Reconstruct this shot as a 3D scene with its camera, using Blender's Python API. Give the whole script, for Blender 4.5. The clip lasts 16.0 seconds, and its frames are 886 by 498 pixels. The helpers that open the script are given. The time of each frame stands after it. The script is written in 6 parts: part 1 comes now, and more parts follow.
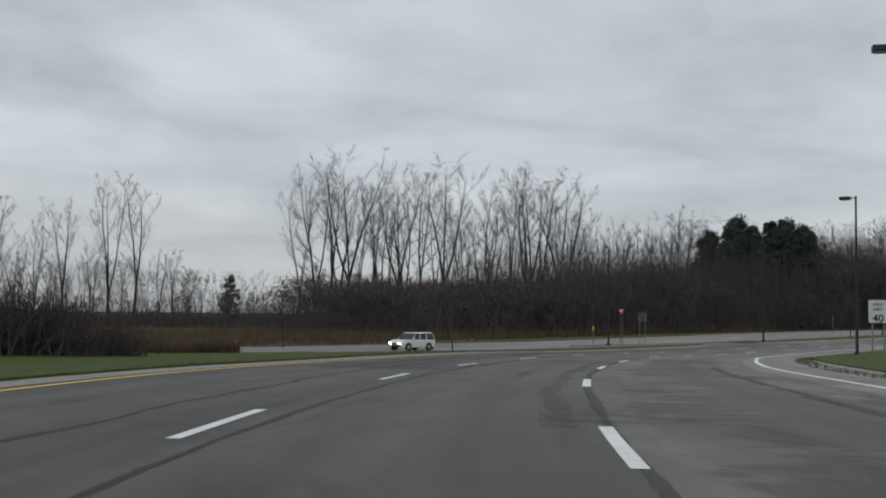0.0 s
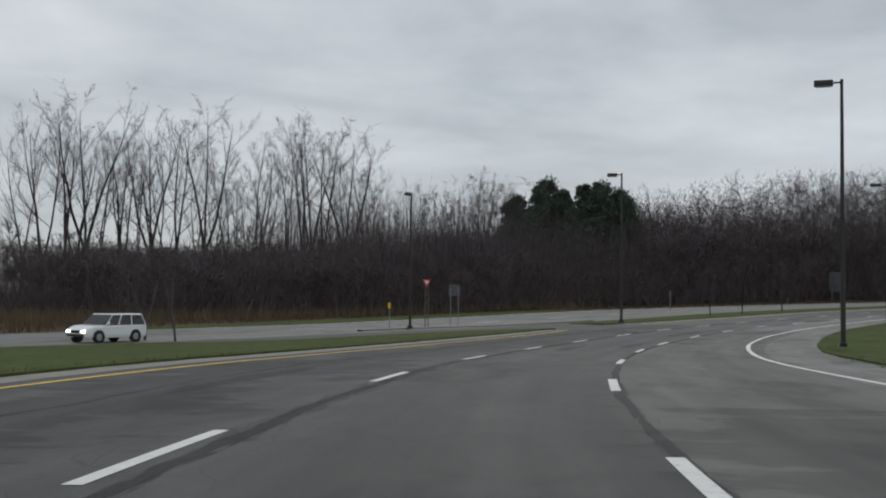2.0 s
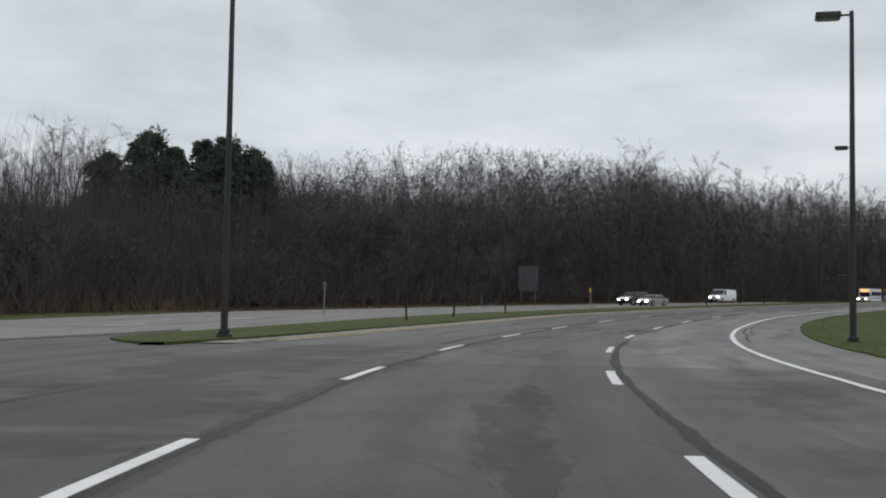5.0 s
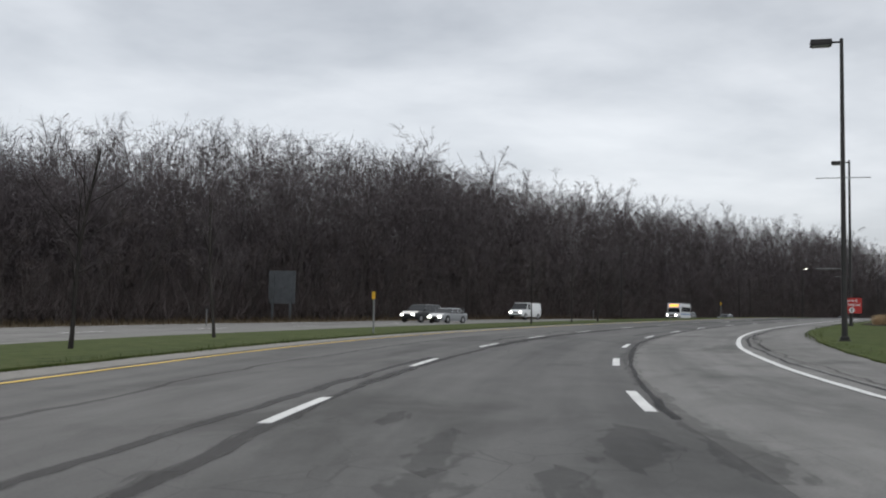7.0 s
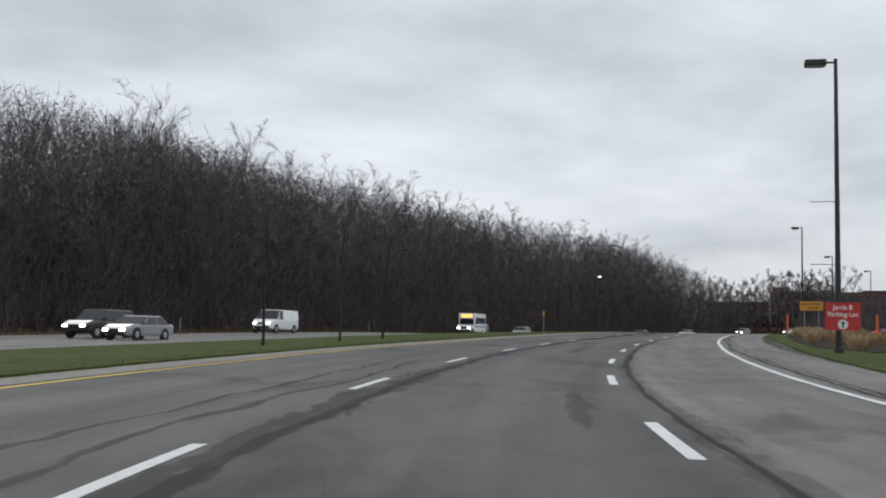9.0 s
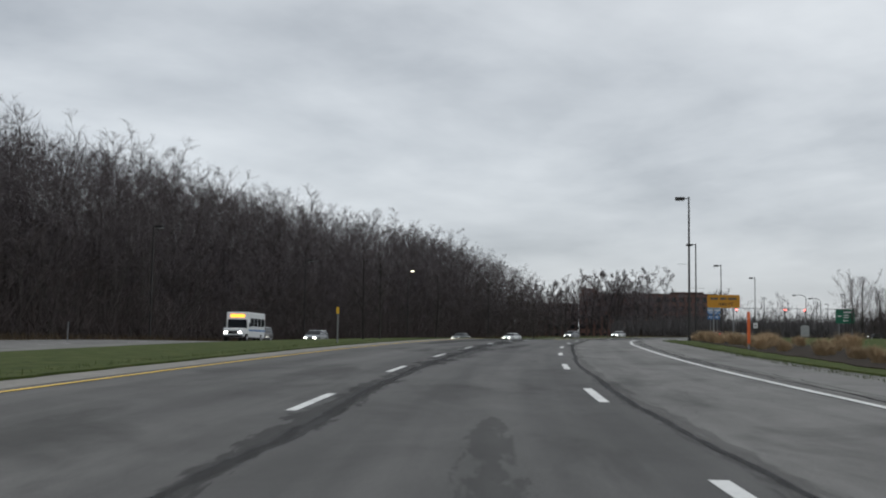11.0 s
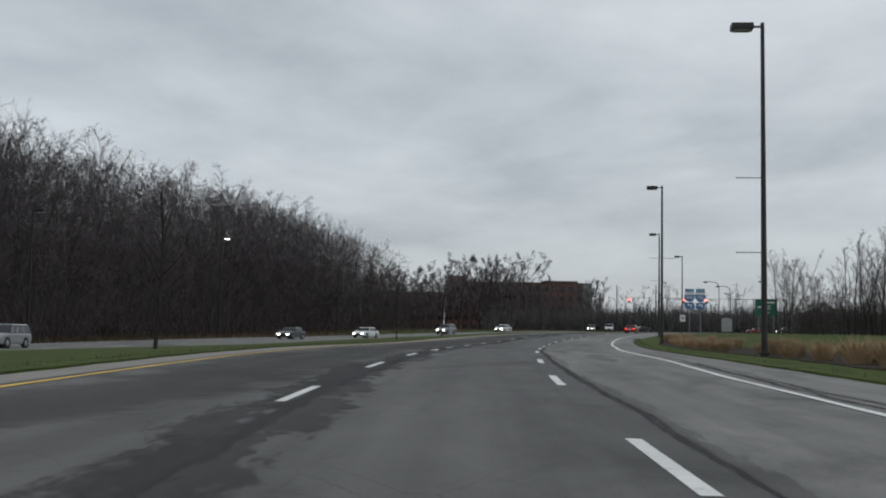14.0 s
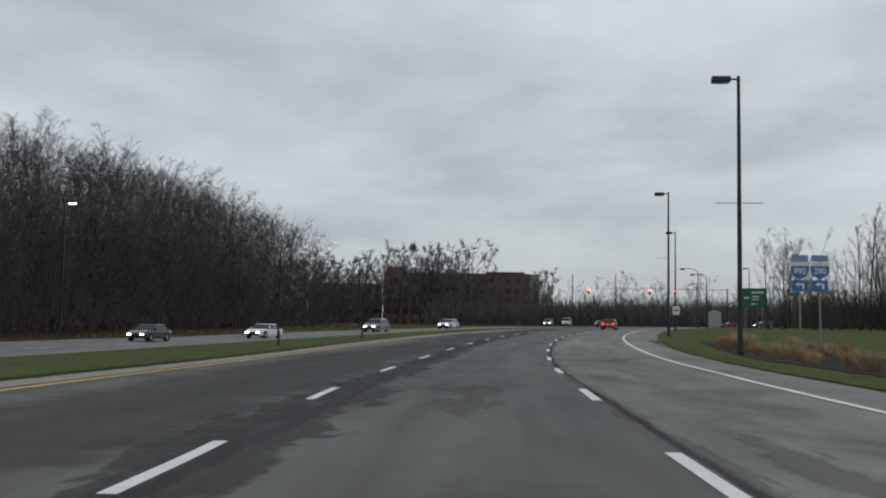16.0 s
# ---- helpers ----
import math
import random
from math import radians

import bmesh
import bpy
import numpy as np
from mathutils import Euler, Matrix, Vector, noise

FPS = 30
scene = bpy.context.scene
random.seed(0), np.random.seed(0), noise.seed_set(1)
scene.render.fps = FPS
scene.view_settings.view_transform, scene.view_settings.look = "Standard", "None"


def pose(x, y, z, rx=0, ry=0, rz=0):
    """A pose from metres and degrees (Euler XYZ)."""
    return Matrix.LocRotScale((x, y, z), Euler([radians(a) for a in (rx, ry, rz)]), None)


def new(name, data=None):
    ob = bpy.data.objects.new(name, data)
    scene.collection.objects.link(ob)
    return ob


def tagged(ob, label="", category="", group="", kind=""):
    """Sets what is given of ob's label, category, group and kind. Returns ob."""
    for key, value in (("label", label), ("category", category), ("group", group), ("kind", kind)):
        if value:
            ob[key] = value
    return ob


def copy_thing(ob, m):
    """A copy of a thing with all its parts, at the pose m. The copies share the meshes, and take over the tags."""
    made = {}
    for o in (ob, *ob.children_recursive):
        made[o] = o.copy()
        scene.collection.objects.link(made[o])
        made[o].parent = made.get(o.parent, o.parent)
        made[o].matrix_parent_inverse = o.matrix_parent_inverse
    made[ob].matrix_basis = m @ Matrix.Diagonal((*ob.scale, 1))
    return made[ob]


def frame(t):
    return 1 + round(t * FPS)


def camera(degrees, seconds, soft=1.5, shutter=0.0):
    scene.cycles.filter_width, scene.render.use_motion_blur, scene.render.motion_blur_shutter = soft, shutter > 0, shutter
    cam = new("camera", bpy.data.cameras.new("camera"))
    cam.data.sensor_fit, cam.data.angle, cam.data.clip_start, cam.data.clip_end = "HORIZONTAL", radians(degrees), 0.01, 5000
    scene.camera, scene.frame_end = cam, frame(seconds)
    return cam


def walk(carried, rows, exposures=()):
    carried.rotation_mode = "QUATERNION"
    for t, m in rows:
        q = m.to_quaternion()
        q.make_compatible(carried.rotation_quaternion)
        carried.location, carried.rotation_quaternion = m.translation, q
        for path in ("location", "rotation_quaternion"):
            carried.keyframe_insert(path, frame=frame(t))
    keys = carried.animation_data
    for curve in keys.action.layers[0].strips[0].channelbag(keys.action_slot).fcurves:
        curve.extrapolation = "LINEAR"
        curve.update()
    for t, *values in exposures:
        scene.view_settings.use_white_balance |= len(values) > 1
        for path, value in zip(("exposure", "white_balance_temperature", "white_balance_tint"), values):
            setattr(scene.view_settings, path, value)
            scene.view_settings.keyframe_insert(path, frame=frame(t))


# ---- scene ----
UNIT = 1.2  # the plan is drawn in units of 1.2 m
cam = camera(43.8, 16.0, soft=2.0)
PATH = [
    (0, 0.000, 0.000, 0.962, 93.48, -0.77, -0.34),
    (0.5, 0.338, 7.965, 0.948, 93.02, -0.71, -3.19),
    (1, 1.066, 15.902, 0.901, 92.76, -0.66, -5.96),
    (1.5, 2.173, 23.793, 0.750, 92.70, -0.77, -8.70),
    (2, 3.655, 31.619, 0.575, 92.52, -0.57, -11.46),
    (2.5, 5.537, 39.357, 0.452, 92.56, -0.95, -14.60),
    (3, 7.858, 46.972, 0.326, 92.34, -0.83, -17.99),
    (3.5, 10.622, 54.434, 0.142, 92.33, -0.83, -21.32),
    (4, 13.800, 61.728, -0.032, 92.54, -0.77, -24.41),
    (4.2, 15.178, 64.596, -0.080, 92.58, -0.83, -25.60),
    (4.75, 19.264, 72.331, -0.173, 92.93, -0.88, -28.72),
    (5.25, 23.330, 79.163, -0.199, 93.24, -0.91, -31.46),
    (5.75, 27.719, 85.789, -0.168, 93.56, -0.95, -34.28),
    (6.3, 32.930, 92.805, -0.127, 93.90, -0.99, -37.66),
    (6.5, 34.929, 95.275, -0.111, 94.04, -1.00, -38.95),
    (7, 40.162, 101.249, -0.052, 94.16, -0.87, -42.16),
    (7.5, 45.717, 106.921, 0.046, 94.58, -0.65, -45.30),
    (8, 51.561, 112.292, 0.177, 94.65, -0.64, -48.18),
    (8.5, 57.667, 117.360, 0.353, 94.96, -0.99, -51.10),
    (9, 64.024, 122.104, 0.543, 94.90, -1.10, -54.10),
    (9.5, 70.613, 126.517, 0.708, 94.93, -0.96, -56.92),
    (10, 77.408, 130.602, 0.875, 95.00, -0.90, -59.70),
    (10.2, 80.178, 132.144, 0.949, 95.22, -0.78, -60.76),
    (10.75, 87.927, 136.137, 1.163, 95.19, -0.83, -63.25),
    (11.25, 95.095, 139.511, 1.350, 95.17, -0.87, -64.94),
    (11.75, 102.347, 142.695, 1.529, 95.15, -0.91, -66.29),
    (12.3, 110.401, 146.011, 1.734, 95.13, -0.96, -67.61),
    (12.5, 113.347, 147.171, 1.811, 95.07, -0.95, -68.08),
    (13, 120.752, 149.964, 2.007, 95.07, -1.06, -69.25),
    (13.5, 128.209, 152.609, 2.215, 95.15, -0.94, -70.35),
    (14, 135.711, 155.116, 2.413, 94.76, -1.02, -71.33),
    (14.5, 143.246, 157.516, 2.577, 94.84, -0.94, -71.99),
    (15, 150.805, 159.829, 2.723, 94.78, -0.83, -72.67),
    (15.5, 158.392, 162.041, 2.868, 94.60, -0.78, -73.50),
    (16, 166.009, 164.138, 2.990, 94.49, -0.82, -74.39),
]
walk(cam, [(t, pose(x * UNIT, y * UNIT, z * UNIT, rx, ry, rz)) for t, x, y, z, rx, ry, rz in PATH],
     exposures=[(0.0, -0.08, 6480, 8), (1.5, -0.06, 6480, 8), (3.5, 0.00, 6500, 9), (4.2, 0.08, 6520, 9), (6.3, 0.30, 6560, 10), (7.0, 0.33, 6560, 10), (9.0, 0.31, 6500, 9), (10.2, 0.22, 6500, 9), (12.3, -0.04, 6400, 7), (14.5, -0.06, 6390, 7), (16.0, -0.05, 6390, 7)])

# ---- sky and light: a closed overcast deck, brighter low over the horizon ----
world = bpy.data.worlds.new("overcast_sky")
scene.world = world
world.use_nodes = True
wn, wl = world.node_tree.nodes, world.node_tree.links
wn.clear()


def wnode(kind, **values):
    n = wn.new(kind)
    for key, value in values.items():
        n.inputs[key].default_value = value
    return n


sky = wn.new("ShaderNodeTexSky")
sky.sky_type, sky.sun_disc = "NISHITA", False
sky.sun_elevation, sky.sun_rotation = radians(32), radians(200)
coord = wn.new("ShaderNodeTexCoord")
split = wn.new("ShaderNodeSeparateXYZ")
wl.new(coord.outputs["Generated"], split.inputs[0])
lift = wn.new("ShaderNodeMath")
lift.operation = "ADD"
lift.inputs[1].default_value = 0.16
wl.new(split.outputs[2], lift.inputs[0])
flat = []
for axis in (0, 1):
    div = wn.new("ShaderNodeMath")
    div.operation = "DIVIDE"
    wl.new(split.outputs[axis], div.inputs[0])
    wl.new(lift.outputs[0], div.inputs[1])
    flat.append(div)
deck = wn.new("ShaderNodeCombineXYZ")
wl.new(flat[0].outputs[0], deck.inputs[0])
wl.new(flat[1].outputs[0], deck.inputs[1])
big = wnode("ShaderNodeTexNoise", Scale=0.8, Detail=6.0, Roughness=0.5, Distortion=0.5)
wl.new(deck.outputs[0], big.inputs["Vector"])
fine = wnode("ShaderNodeTexNoise", Scale=2.1, Detail=5.0, Roughness=0.55, Distortion=0.2)
wl.new(deck.outputs[0], fine.inputs["Vector"])
mixn = wn.new("ShaderNodeMix")
mixn.inputs[0].default_value = 0.3
wl.new(big.outputs["Fac"], mixn.inputs[2])
wl.new(fine.outputs["Fac"], mixn.inputs[3])
clouds = wn.new("ShaderNodeValToRGB")
clouds.color_ramp.elements[0].position, clouds.color_ramp.elements[0].color = 0.32, (0.345, 0.365, 0.396, 1)
clouds.color_ramp.elements[1].position, clouds.color_ramp.elements[1].color = 0.62, (0.665, 0.685, 0.712, 1)
mid = clouds.color_ramp.elements.new(0.46)
mid.color = (0.505, 0.526, 0.556, 1)
wl.new(mixn.outputs[0], clouds.inputs[0])
low = wn.new("ShaderNodeMapRange")
low.inputs[1].default_value, low.inputs[2].default_value = 0.0, 0.17
low.inputs[3].default_value, low.inputs[4].default_value = 0.78, 0.0
wl.new(split.outputs[2], low.inputs[0])
haze = wn.new("ShaderNodeMix")
haze.data_type = "RGBA"
wl.new(low.outputs[0], haze.inputs[0])
wl.new(clouds.outputs[0], haze.inputs[6])
haze.inputs[7].default_value = (0.405, 0.416, 0.445, 1)
back = wnode("ShaderNodeBackground", Strength=1.0)
wl.new(haze.outputs[2], back.inputs["Color"])
thin = wnode("ShaderNodeBackground", Strength=0.012)
wl.new(sky.outputs[0], thin.inputs["Color"])
both = wn.new("ShaderNodeAddShader")
wl.new(back.outputs[0], both.inputs[0])
wl.new(thin.outputs[0], both.inputs[1])
out = wn.new("ShaderNodeOutputWorld")
wl.new(both.outputs[0], out.inputs["Surface"])

sun_data = bpy.data.lights.new("sun", "SUN")
sun_data.energy, sun_data.angle, sun_data.color = 0.5, radians(30), (1.0, 0.97, 0.92)
sun_lamp = new("sun", sun_data)
sun_lamp.matrix_world = pose(0, 0, 60, 58, 0, 160)


# ---- materials ----
def shade(name, stops, scale=8.0, detail=6.0, rough=0.85, metal=0.0, bump=0.2, bump_scale=None, uv=False, stretch=(1, 1, 1), noise_rough=0.6, spec=None, vary=0.0, positions=(0.3, 0.7), dist=0.02):
    """A noise-mottled surface: colour stops, roughness, fine relief, a second larger mottling and a per-object shift."""
    m = bpy.data.materials.new(name)
    m.use_nodes = True
    n, l = m.node_tree.nodes, m.node_tree.links
    b = n["Principled BSDF"]
    b.inputs["Roughness"].default_value, b.inputs["Metallic"].default_value = rough, metal
    if spec is not None:
        b.inputs["Specular IOR Level"].default_value = spec
    tc = n.new("ShaderNodeTexCoord")
    mp = n.new("ShaderNodeMapping")
    mp.inputs["Scale"].default_value = stretch
    l.new(tc.outputs["UV" if uv else "Object"], mp.inputs[0])
    tex = n.new("ShaderNodeTexNoise")
    tex.inputs["Scale"].default_value, tex.inputs["Detail"].default_value, tex.inputs["Roughness"].default_value = scale, detail, noise_rough
    l.new(mp.outputs[0], tex.inputs["Vector"])
    ramp = n.new("ShaderNodeValToRGB")
    cr = ramp.color_ramp
    cr.elements[0].position, cr.elements[1].position = positions
    cr.elements[0].color, cr.elements[1].color = (*stops[0], 1), (*stops[-1], 1)
    for k, c in enumerate(stops[1:-1]):
        e = cr.elements.new(positions[0] + (positions[1] - positions[0]) * (k + 1) / (len(stops) - 1))
        e.color = (*c, 1)
    l.new(tex.outputs["Fac"], ramp.inputs[0])
    colour = ramp.outputs[0]
    wide = n.new("ShaderNodeTexNoise")
    wide.inputs["Scale"].default_value, wide.inputs["Detail"].default_value = scale * 0.11, 3.0
    l.new(mp.outputs[0], wide.inputs["Vector"])
    mr = n.new("ShaderNodeMapRange")
    mr.inputs[3].default_value, mr.inputs[4].default_value = 0.8, 1.2
    l.new(wide.outputs["Fac"], mr.inputs[0])
    hsv = n.new("ShaderNodeHueSaturation")
    l.new(colour, hsv.inputs["Color"])
    if vary:
        info = n.new("ShaderNodeObjectInfo")
        mv = n.new("ShaderNodeMapRange")
        mv.inputs[3].default_value, mv.inputs[4].default_value = 1 - vary, 1 + vary
        l.new(info.outputs["Random"], mv.inputs[0])
        mul = n.new("ShaderNodeMath")
        mul.operation = "MULTIPLY"
        l.new(mr.outputs[0], mul.inputs[0])
        l.new(mv.outputs[0], mul.inputs[1])
        l.new(mul.outputs[0], hsv.inputs["Value"])
    else:
        l.new(mr.outputs[0], hsv.inputs["Value"])
    l.new(hsv.outputs[0], b.inputs["Base Color"])
    if bump:
        bt = n.new("ShaderNodeTexNoise")
        bt.inputs["Scale"].default_value, bt.inputs["Detail"].default_value = bump_scale or scale * 3, 4.0
        l.new(mp.outputs[0], bt.inputs["Vector"])
        bp = n.new("ShaderNodeBump")
        bp.inputs["Strength"].default_value, bp.inputs["Distance"].default_value = bump, dist
        l.new(bt.outputs["Fac"], bp.inputs["Height"])
        l.new(bp.outputs[0], b.inputs["Normal"])
    return m


def plain(name, colour, rough=0.5, metal=0.0, glow=0.0, spec=0.5):
    m = bpy.data.materials.new(name)
    m.use_nodes = True
    b = m.node_tree.nodes["Principled BSDF"]
    b.inputs["Base Color"].default_value = (*colour, 1)
    b.inputs["Roughness"].default_value, b.inputs["Metallic"].default_value = rough, metal
    b.inputs["Specular IOR Level"].default_value = spec
    if glow:
        b.inputs["Emission Color"].default_value = (*colour, 1)
        b.inputs["Emission Strength"].default_value = glow
    return m


def asphalt(name, dark, light, streak=0.5):
    """Worn asphalt in road coordinates (u across, v along): aggregate, long wheel-path streaks, cracks and dark blotches."""
    m = bpy.data.materials.new(name)
    m.use_nodes = True
    n, l = m.node_tree.nodes, m.node_tree.links
    b = n["Principled BSDF"]
    b.inputs["Roughness"].default_value = 0.82
    b.inputs["Specular IOR Level"].default_value = 0.35
    uv = n.new("ShaderNodeTexCoord")

    def noise_at(stretch, scale, detail=4.0, rough=0.6, distortion=0.0):
        mp = n.new("ShaderNodeMapping")
        mp.inputs["Scale"].default_value = stretch
        l.new(uv.outputs["UV"], mp.inputs[0])
        t = n.new("ShaderNodeTexNoise")
        t.inputs["Scale"].default_value, t.inputs["Detail"].default_value = scale, detail
        t.inputs["Roughness"].default_value, t.inputs["Distortion"].default_value = rough, distortion
        l.new(mp.outputs[0], t.inputs["Vector"])
        return t.outputs["Fac"]

    def ranged(value, a, b_, c, d):
        r = n.new("ShaderNodeMapRange")
        r.inputs[1].default_value, r.inputs[2].default_value, r.inputs[3].default_value, r.inputs[4].default_value = a, b_, c, d
        l.new(value, r.inputs[0])
        return r.outputs[0]

    def times(a, b_):
        k = n.new("ShaderNodeMath")
        k.operation = "MULTIPLY"
        l.new(a, k.inputs[0])
        l.new(b_, k.inputs[1])
        return k.outputs[0]

    grain = noise_at((1, 1, 1), 38.0, 5.0, 0.75)
    streaks = noise_at((1.0, 0.035, 1), 1.15, 4.0, 0.55)
    blots = noise_at((0.45, 0.16, 1), 1.0, 5.0, 0.62, 0.6)
    wide = noise_at((0.06, 0.03, 1), 1.0, 3.0)
    ramp = n.new("ShaderNodeMix")
    ramp.data_type = "RGBA"
    ramp.inputs[6].default_value, ramp.inputs[7].default_value = (*dark, 1), (*light, 1)
    l.new(ranged(streaks, 0.36, 0.66, 0.0, 1.0), ramp.inputs[0])
    value = times(ranged(grain, 0.25, 0.75, 0.76, 1.24), ranged(blots, 0.33, 0.47, 0.55, 1.0))
    value = times(value, ranged(noise_at((1.0, 0.4, 1), 0.9, 5.0, 0.65, 0.8), 0.32, 0.68, 0.84, 1.16))
    value = times(value, ranged(wide, 0.3, 0.7, 0.88, 1.12))
    crack = n.new("ShaderNodeTexVoronoi")
    crack.feature = "DISTANCE_TO_EDGE"
    cm = n.new("ShaderNodeMapping")
    cm.inputs["Scale"].default_value = (0.33, 0.21, 1)
    l.new(uv.outputs["UV"], cm.inputs[0])
    warp = n.new("ShaderNodeMix")
    warp.data_type = "VECTOR"
    warp.inputs[0].default_value = 0.12
    wt = n.new("ShaderNodeTexNoise")
    wt.inputs["Scale"].default_value, wt.inputs["Detail"].default_value = 1.3, 5.0
    l.new(cm.outputs[0], wt.inputs["Vector"])
    l.new(cm.outputs[0], warp.inputs[4])
    l.new(wt.outputs["Color"], warp.inputs[5])
    l.new(warp.outputs[1], crack.inputs["Vector"])
    gate = ranged(noise_at((0.12, 0.09, 1), 1.0, 2.0), 0.5, 0.58, 0.0, 1.0)
    line = ranged(crack.outputs["Distance"], 0.002, 0.012, 0.28, 0.0)
    value2 = n.new("ShaderNodeMath")
    value2.operation = "SUBTRACT"
    l.new(value, value2.inputs[0])
    l.new(times(line, gate), value2.inputs[1])
    hsv = n.new("ShaderNodeHueSaturation")
    l.new(ramp.outputs[2], hsv.inputs["Color"])
    l.new(value2.outputs[0], hsv.inputs["Value"])
    l.new(hsv.outputs[0], b.inputs["Base Color"])
    bp = n.new("ShaderNodeBump")
    bp.inputs["Strength"].default_value, bp.inputs["Distance"].default_value = 0.35, 0.006
    l.new(grain, bp.inputs["Height"])
    l.new(bp.outputs[0], b.inputs["Normal"])
    return m


ASPHALT = asphalt("worn_asphalt", (0.062, 0.061, 0.059), (0.100, 0.098, 0.094))
ASPHALT_PALE = asphalt("pale_asphalt", (0.163, 0.158, 0.149), (0.215, 0.210, 0.200))
ASPHALT_MID = asphalt("right_lane_asphalt", (0.098, 0.097, 0.092), (0.150, 0.147, 0.139))
ASPHALT_LIGHTER = asphalt("lighter_asphalt", (0.082, 0.081, 0.079), (0.134, 0.132, 0.127))
ASPHALT_MID_LIGHTER = asphalt("lighter_right_lane_asphalt", (0.140, 0.138, 0.132), (0.212, 0.207, 0.197))
CONCRETE = shade("gutter_concrete", [(0.200, 0.188, 0.168), (0.288, 0.276, 0.248)], 6.0, rough=0.9, bump=0.2)


def soft_band(name, colour, cover, ragged):
    """Dark sealant or stain that thins out to bare asphalt at its sides (u runs -1 to 1 across, v in metres along)."""
    m = bpy.data.materials.new(name)
    m.use_nodes = True
    n, l = m.node_tree.nodes, m.node_tree.links
    b = n["Principled BSDF"]
    b.inputs["Base Color"].default_value = (*colour, 1)
    b.inputs["Roughness"].default_value, b.inputs["Specular IOR Level"].default_value = 0.75, 0.35

    def math_node(op, x, y=None):
        k = n.new("ShaderNodeMath")
        k.operation = op
        for i, v in enumerate((x, y)):
            if v is None:
                continue
            if isinstance(v, (int, float)):
                k.inputs[i].default_value = v
            else:
                l.new(v, k.inputs[i])
        return k.outputs[0]

    uv = n.new("ShaderNodeTexCoord")
    sep = n.new("ShaderNodeSeparateXYZ")
    l.new(uv.outputs["UV"], sep.inputs[0])
    total = 0.0
    for stretch, weight in (((0.9, 0.55, 1), 1.0), ((3.2, 1.9, 1), 0.7)):
        mp = n.new("ShaderNodeMapping")
        mp.inputs["Scale"].default_value = stretch
        l.new(uv.outputs["UV"], mp.inputs[0])
        t = n.new("ShaderNodeTexNoise")
        t.inputs["Scale"].default_value, t.inputs["Detail"].default_value = 1.0, 5.0
        l.new(mp.outputs[0], t.inputs["Vector"])
        total = math_node("ADD", math_node("MULTIPLY", math_node("SUBTRACT", t.outputs["Fac"], 0.5), weight * ragged), total)
    inner = math_node("SUBTRACT", 1.0, math_node("ABSOLUTE", sep.outputs[0]))
    mr = n.new("ShaderNodeMapRange")
    mr.interpolation_type = "SMOOTHSTEP"
    mr.inputs[1].default_value, mr.inputs[2].default_value, mr.inputs[4].default_value = 0.17, 0.52, cover
    l.new(math_node("ADD", math_node("MULTIPLY", inner, 0.9), total), mr.inputs[0])
    hold = n.new("ShaderNodeMapRange")
    hold.inputs[1].default_value, hold.inputs[2].default_value = 0.0, 0.14
    l.new(inner, hold.inputs[0])
    clear = n.new("ShaderNodeBsdfTransparent")
    mix = n.new("ShaderNodeMixShader")
    l.new(math_node("MULTIPLY", mr.outputs[0], hold.outputs[0]), mix.inputs[0])
    l.new(clear.outputs[0], mix.inputs[1])
    l.new(b.outputs[0], mix.inputs[2])
    l.new(mix.outputs[0], n["Material Output"].inputs[0])
    return m


SEALANT = soft_band("soft_crack_sealant", (0.026, 0.026, 0.028), 0.74, 1.1)
OIL = soft_band("dark_oil_stain", (0.036, 0.036, 0.037), 0.52, 2.1)
LANE_WEAR = soft_band("worn_lane_tone", (0.040, 0.040, 0.041), 0.44, 0.7)
FAINT = soft_band("faint_crack", (0.030, 0.030, 0.031), 0.42, 2.6)
STAIN = soft_band("faint_tyre_stain", (0.04, 0.04, 0.041), 0.23, 2.6)
LINE_WHITE = shade("white_road_paint", [(0.34, 0.34, 0.33), (0.72, 0.72, 0.70), (0.78, 0.78, 0.76)], 9.0, rough=0.75, bump=0.15, positions=(0.28, 0.52), noise_rough=0.75)
LINE_YELLOW = shade("yellow_road_paint", [(0.38, 0.26, 0.07), (0.72, 0.46, 0.06), (0.76, 0.50, 0.07)], 7.0, rough=0.75, bump=0.15, positions=(0.28, 0.5), noise_rough=0.75)
LAWN = shade("lawn", [(0.040, 0.054, 0.015), (0.062, 0.085, 0.022), (0.108, 0.112, 0.042)], 1.6, 8.0, rough=0.95, bump=0.6, bump_scale=22.0, noise_rough=0.7, spec=0.1)
EARTH = shade("leaf_litter", [(0.045, 0.035, 0.022), (0.085, 0.065, 0.04), (0.12, 0.095, 0.055)], 0.9, 8.0, rough=0.97, bump=0.6, bump_scale=9.0, noise_rough=0.72, spec=0.1)
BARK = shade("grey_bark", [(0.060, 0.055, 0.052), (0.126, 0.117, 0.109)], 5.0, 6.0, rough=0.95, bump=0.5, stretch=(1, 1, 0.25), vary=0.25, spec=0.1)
# the grey bark again, darkened in colour for trunks seen against bright sky
SHADED_BARK = shade("shaded_bark", [(0.030, 0.027, 0.026), (0.068, 0.062, 0.058)], 5.0, 6.0, rough=0.95, bump=0.5, stretch=(1, 1, 0.25), vary=0.25, spec=0.1)
TWIG = shade("bare_twigs", [(0.100, 0.086, 0.091), (0.176, 0.154, 0.158)], 0.6, 3.0, rough=0.95, bump=0.0, vary=0.3, spec=0.1)
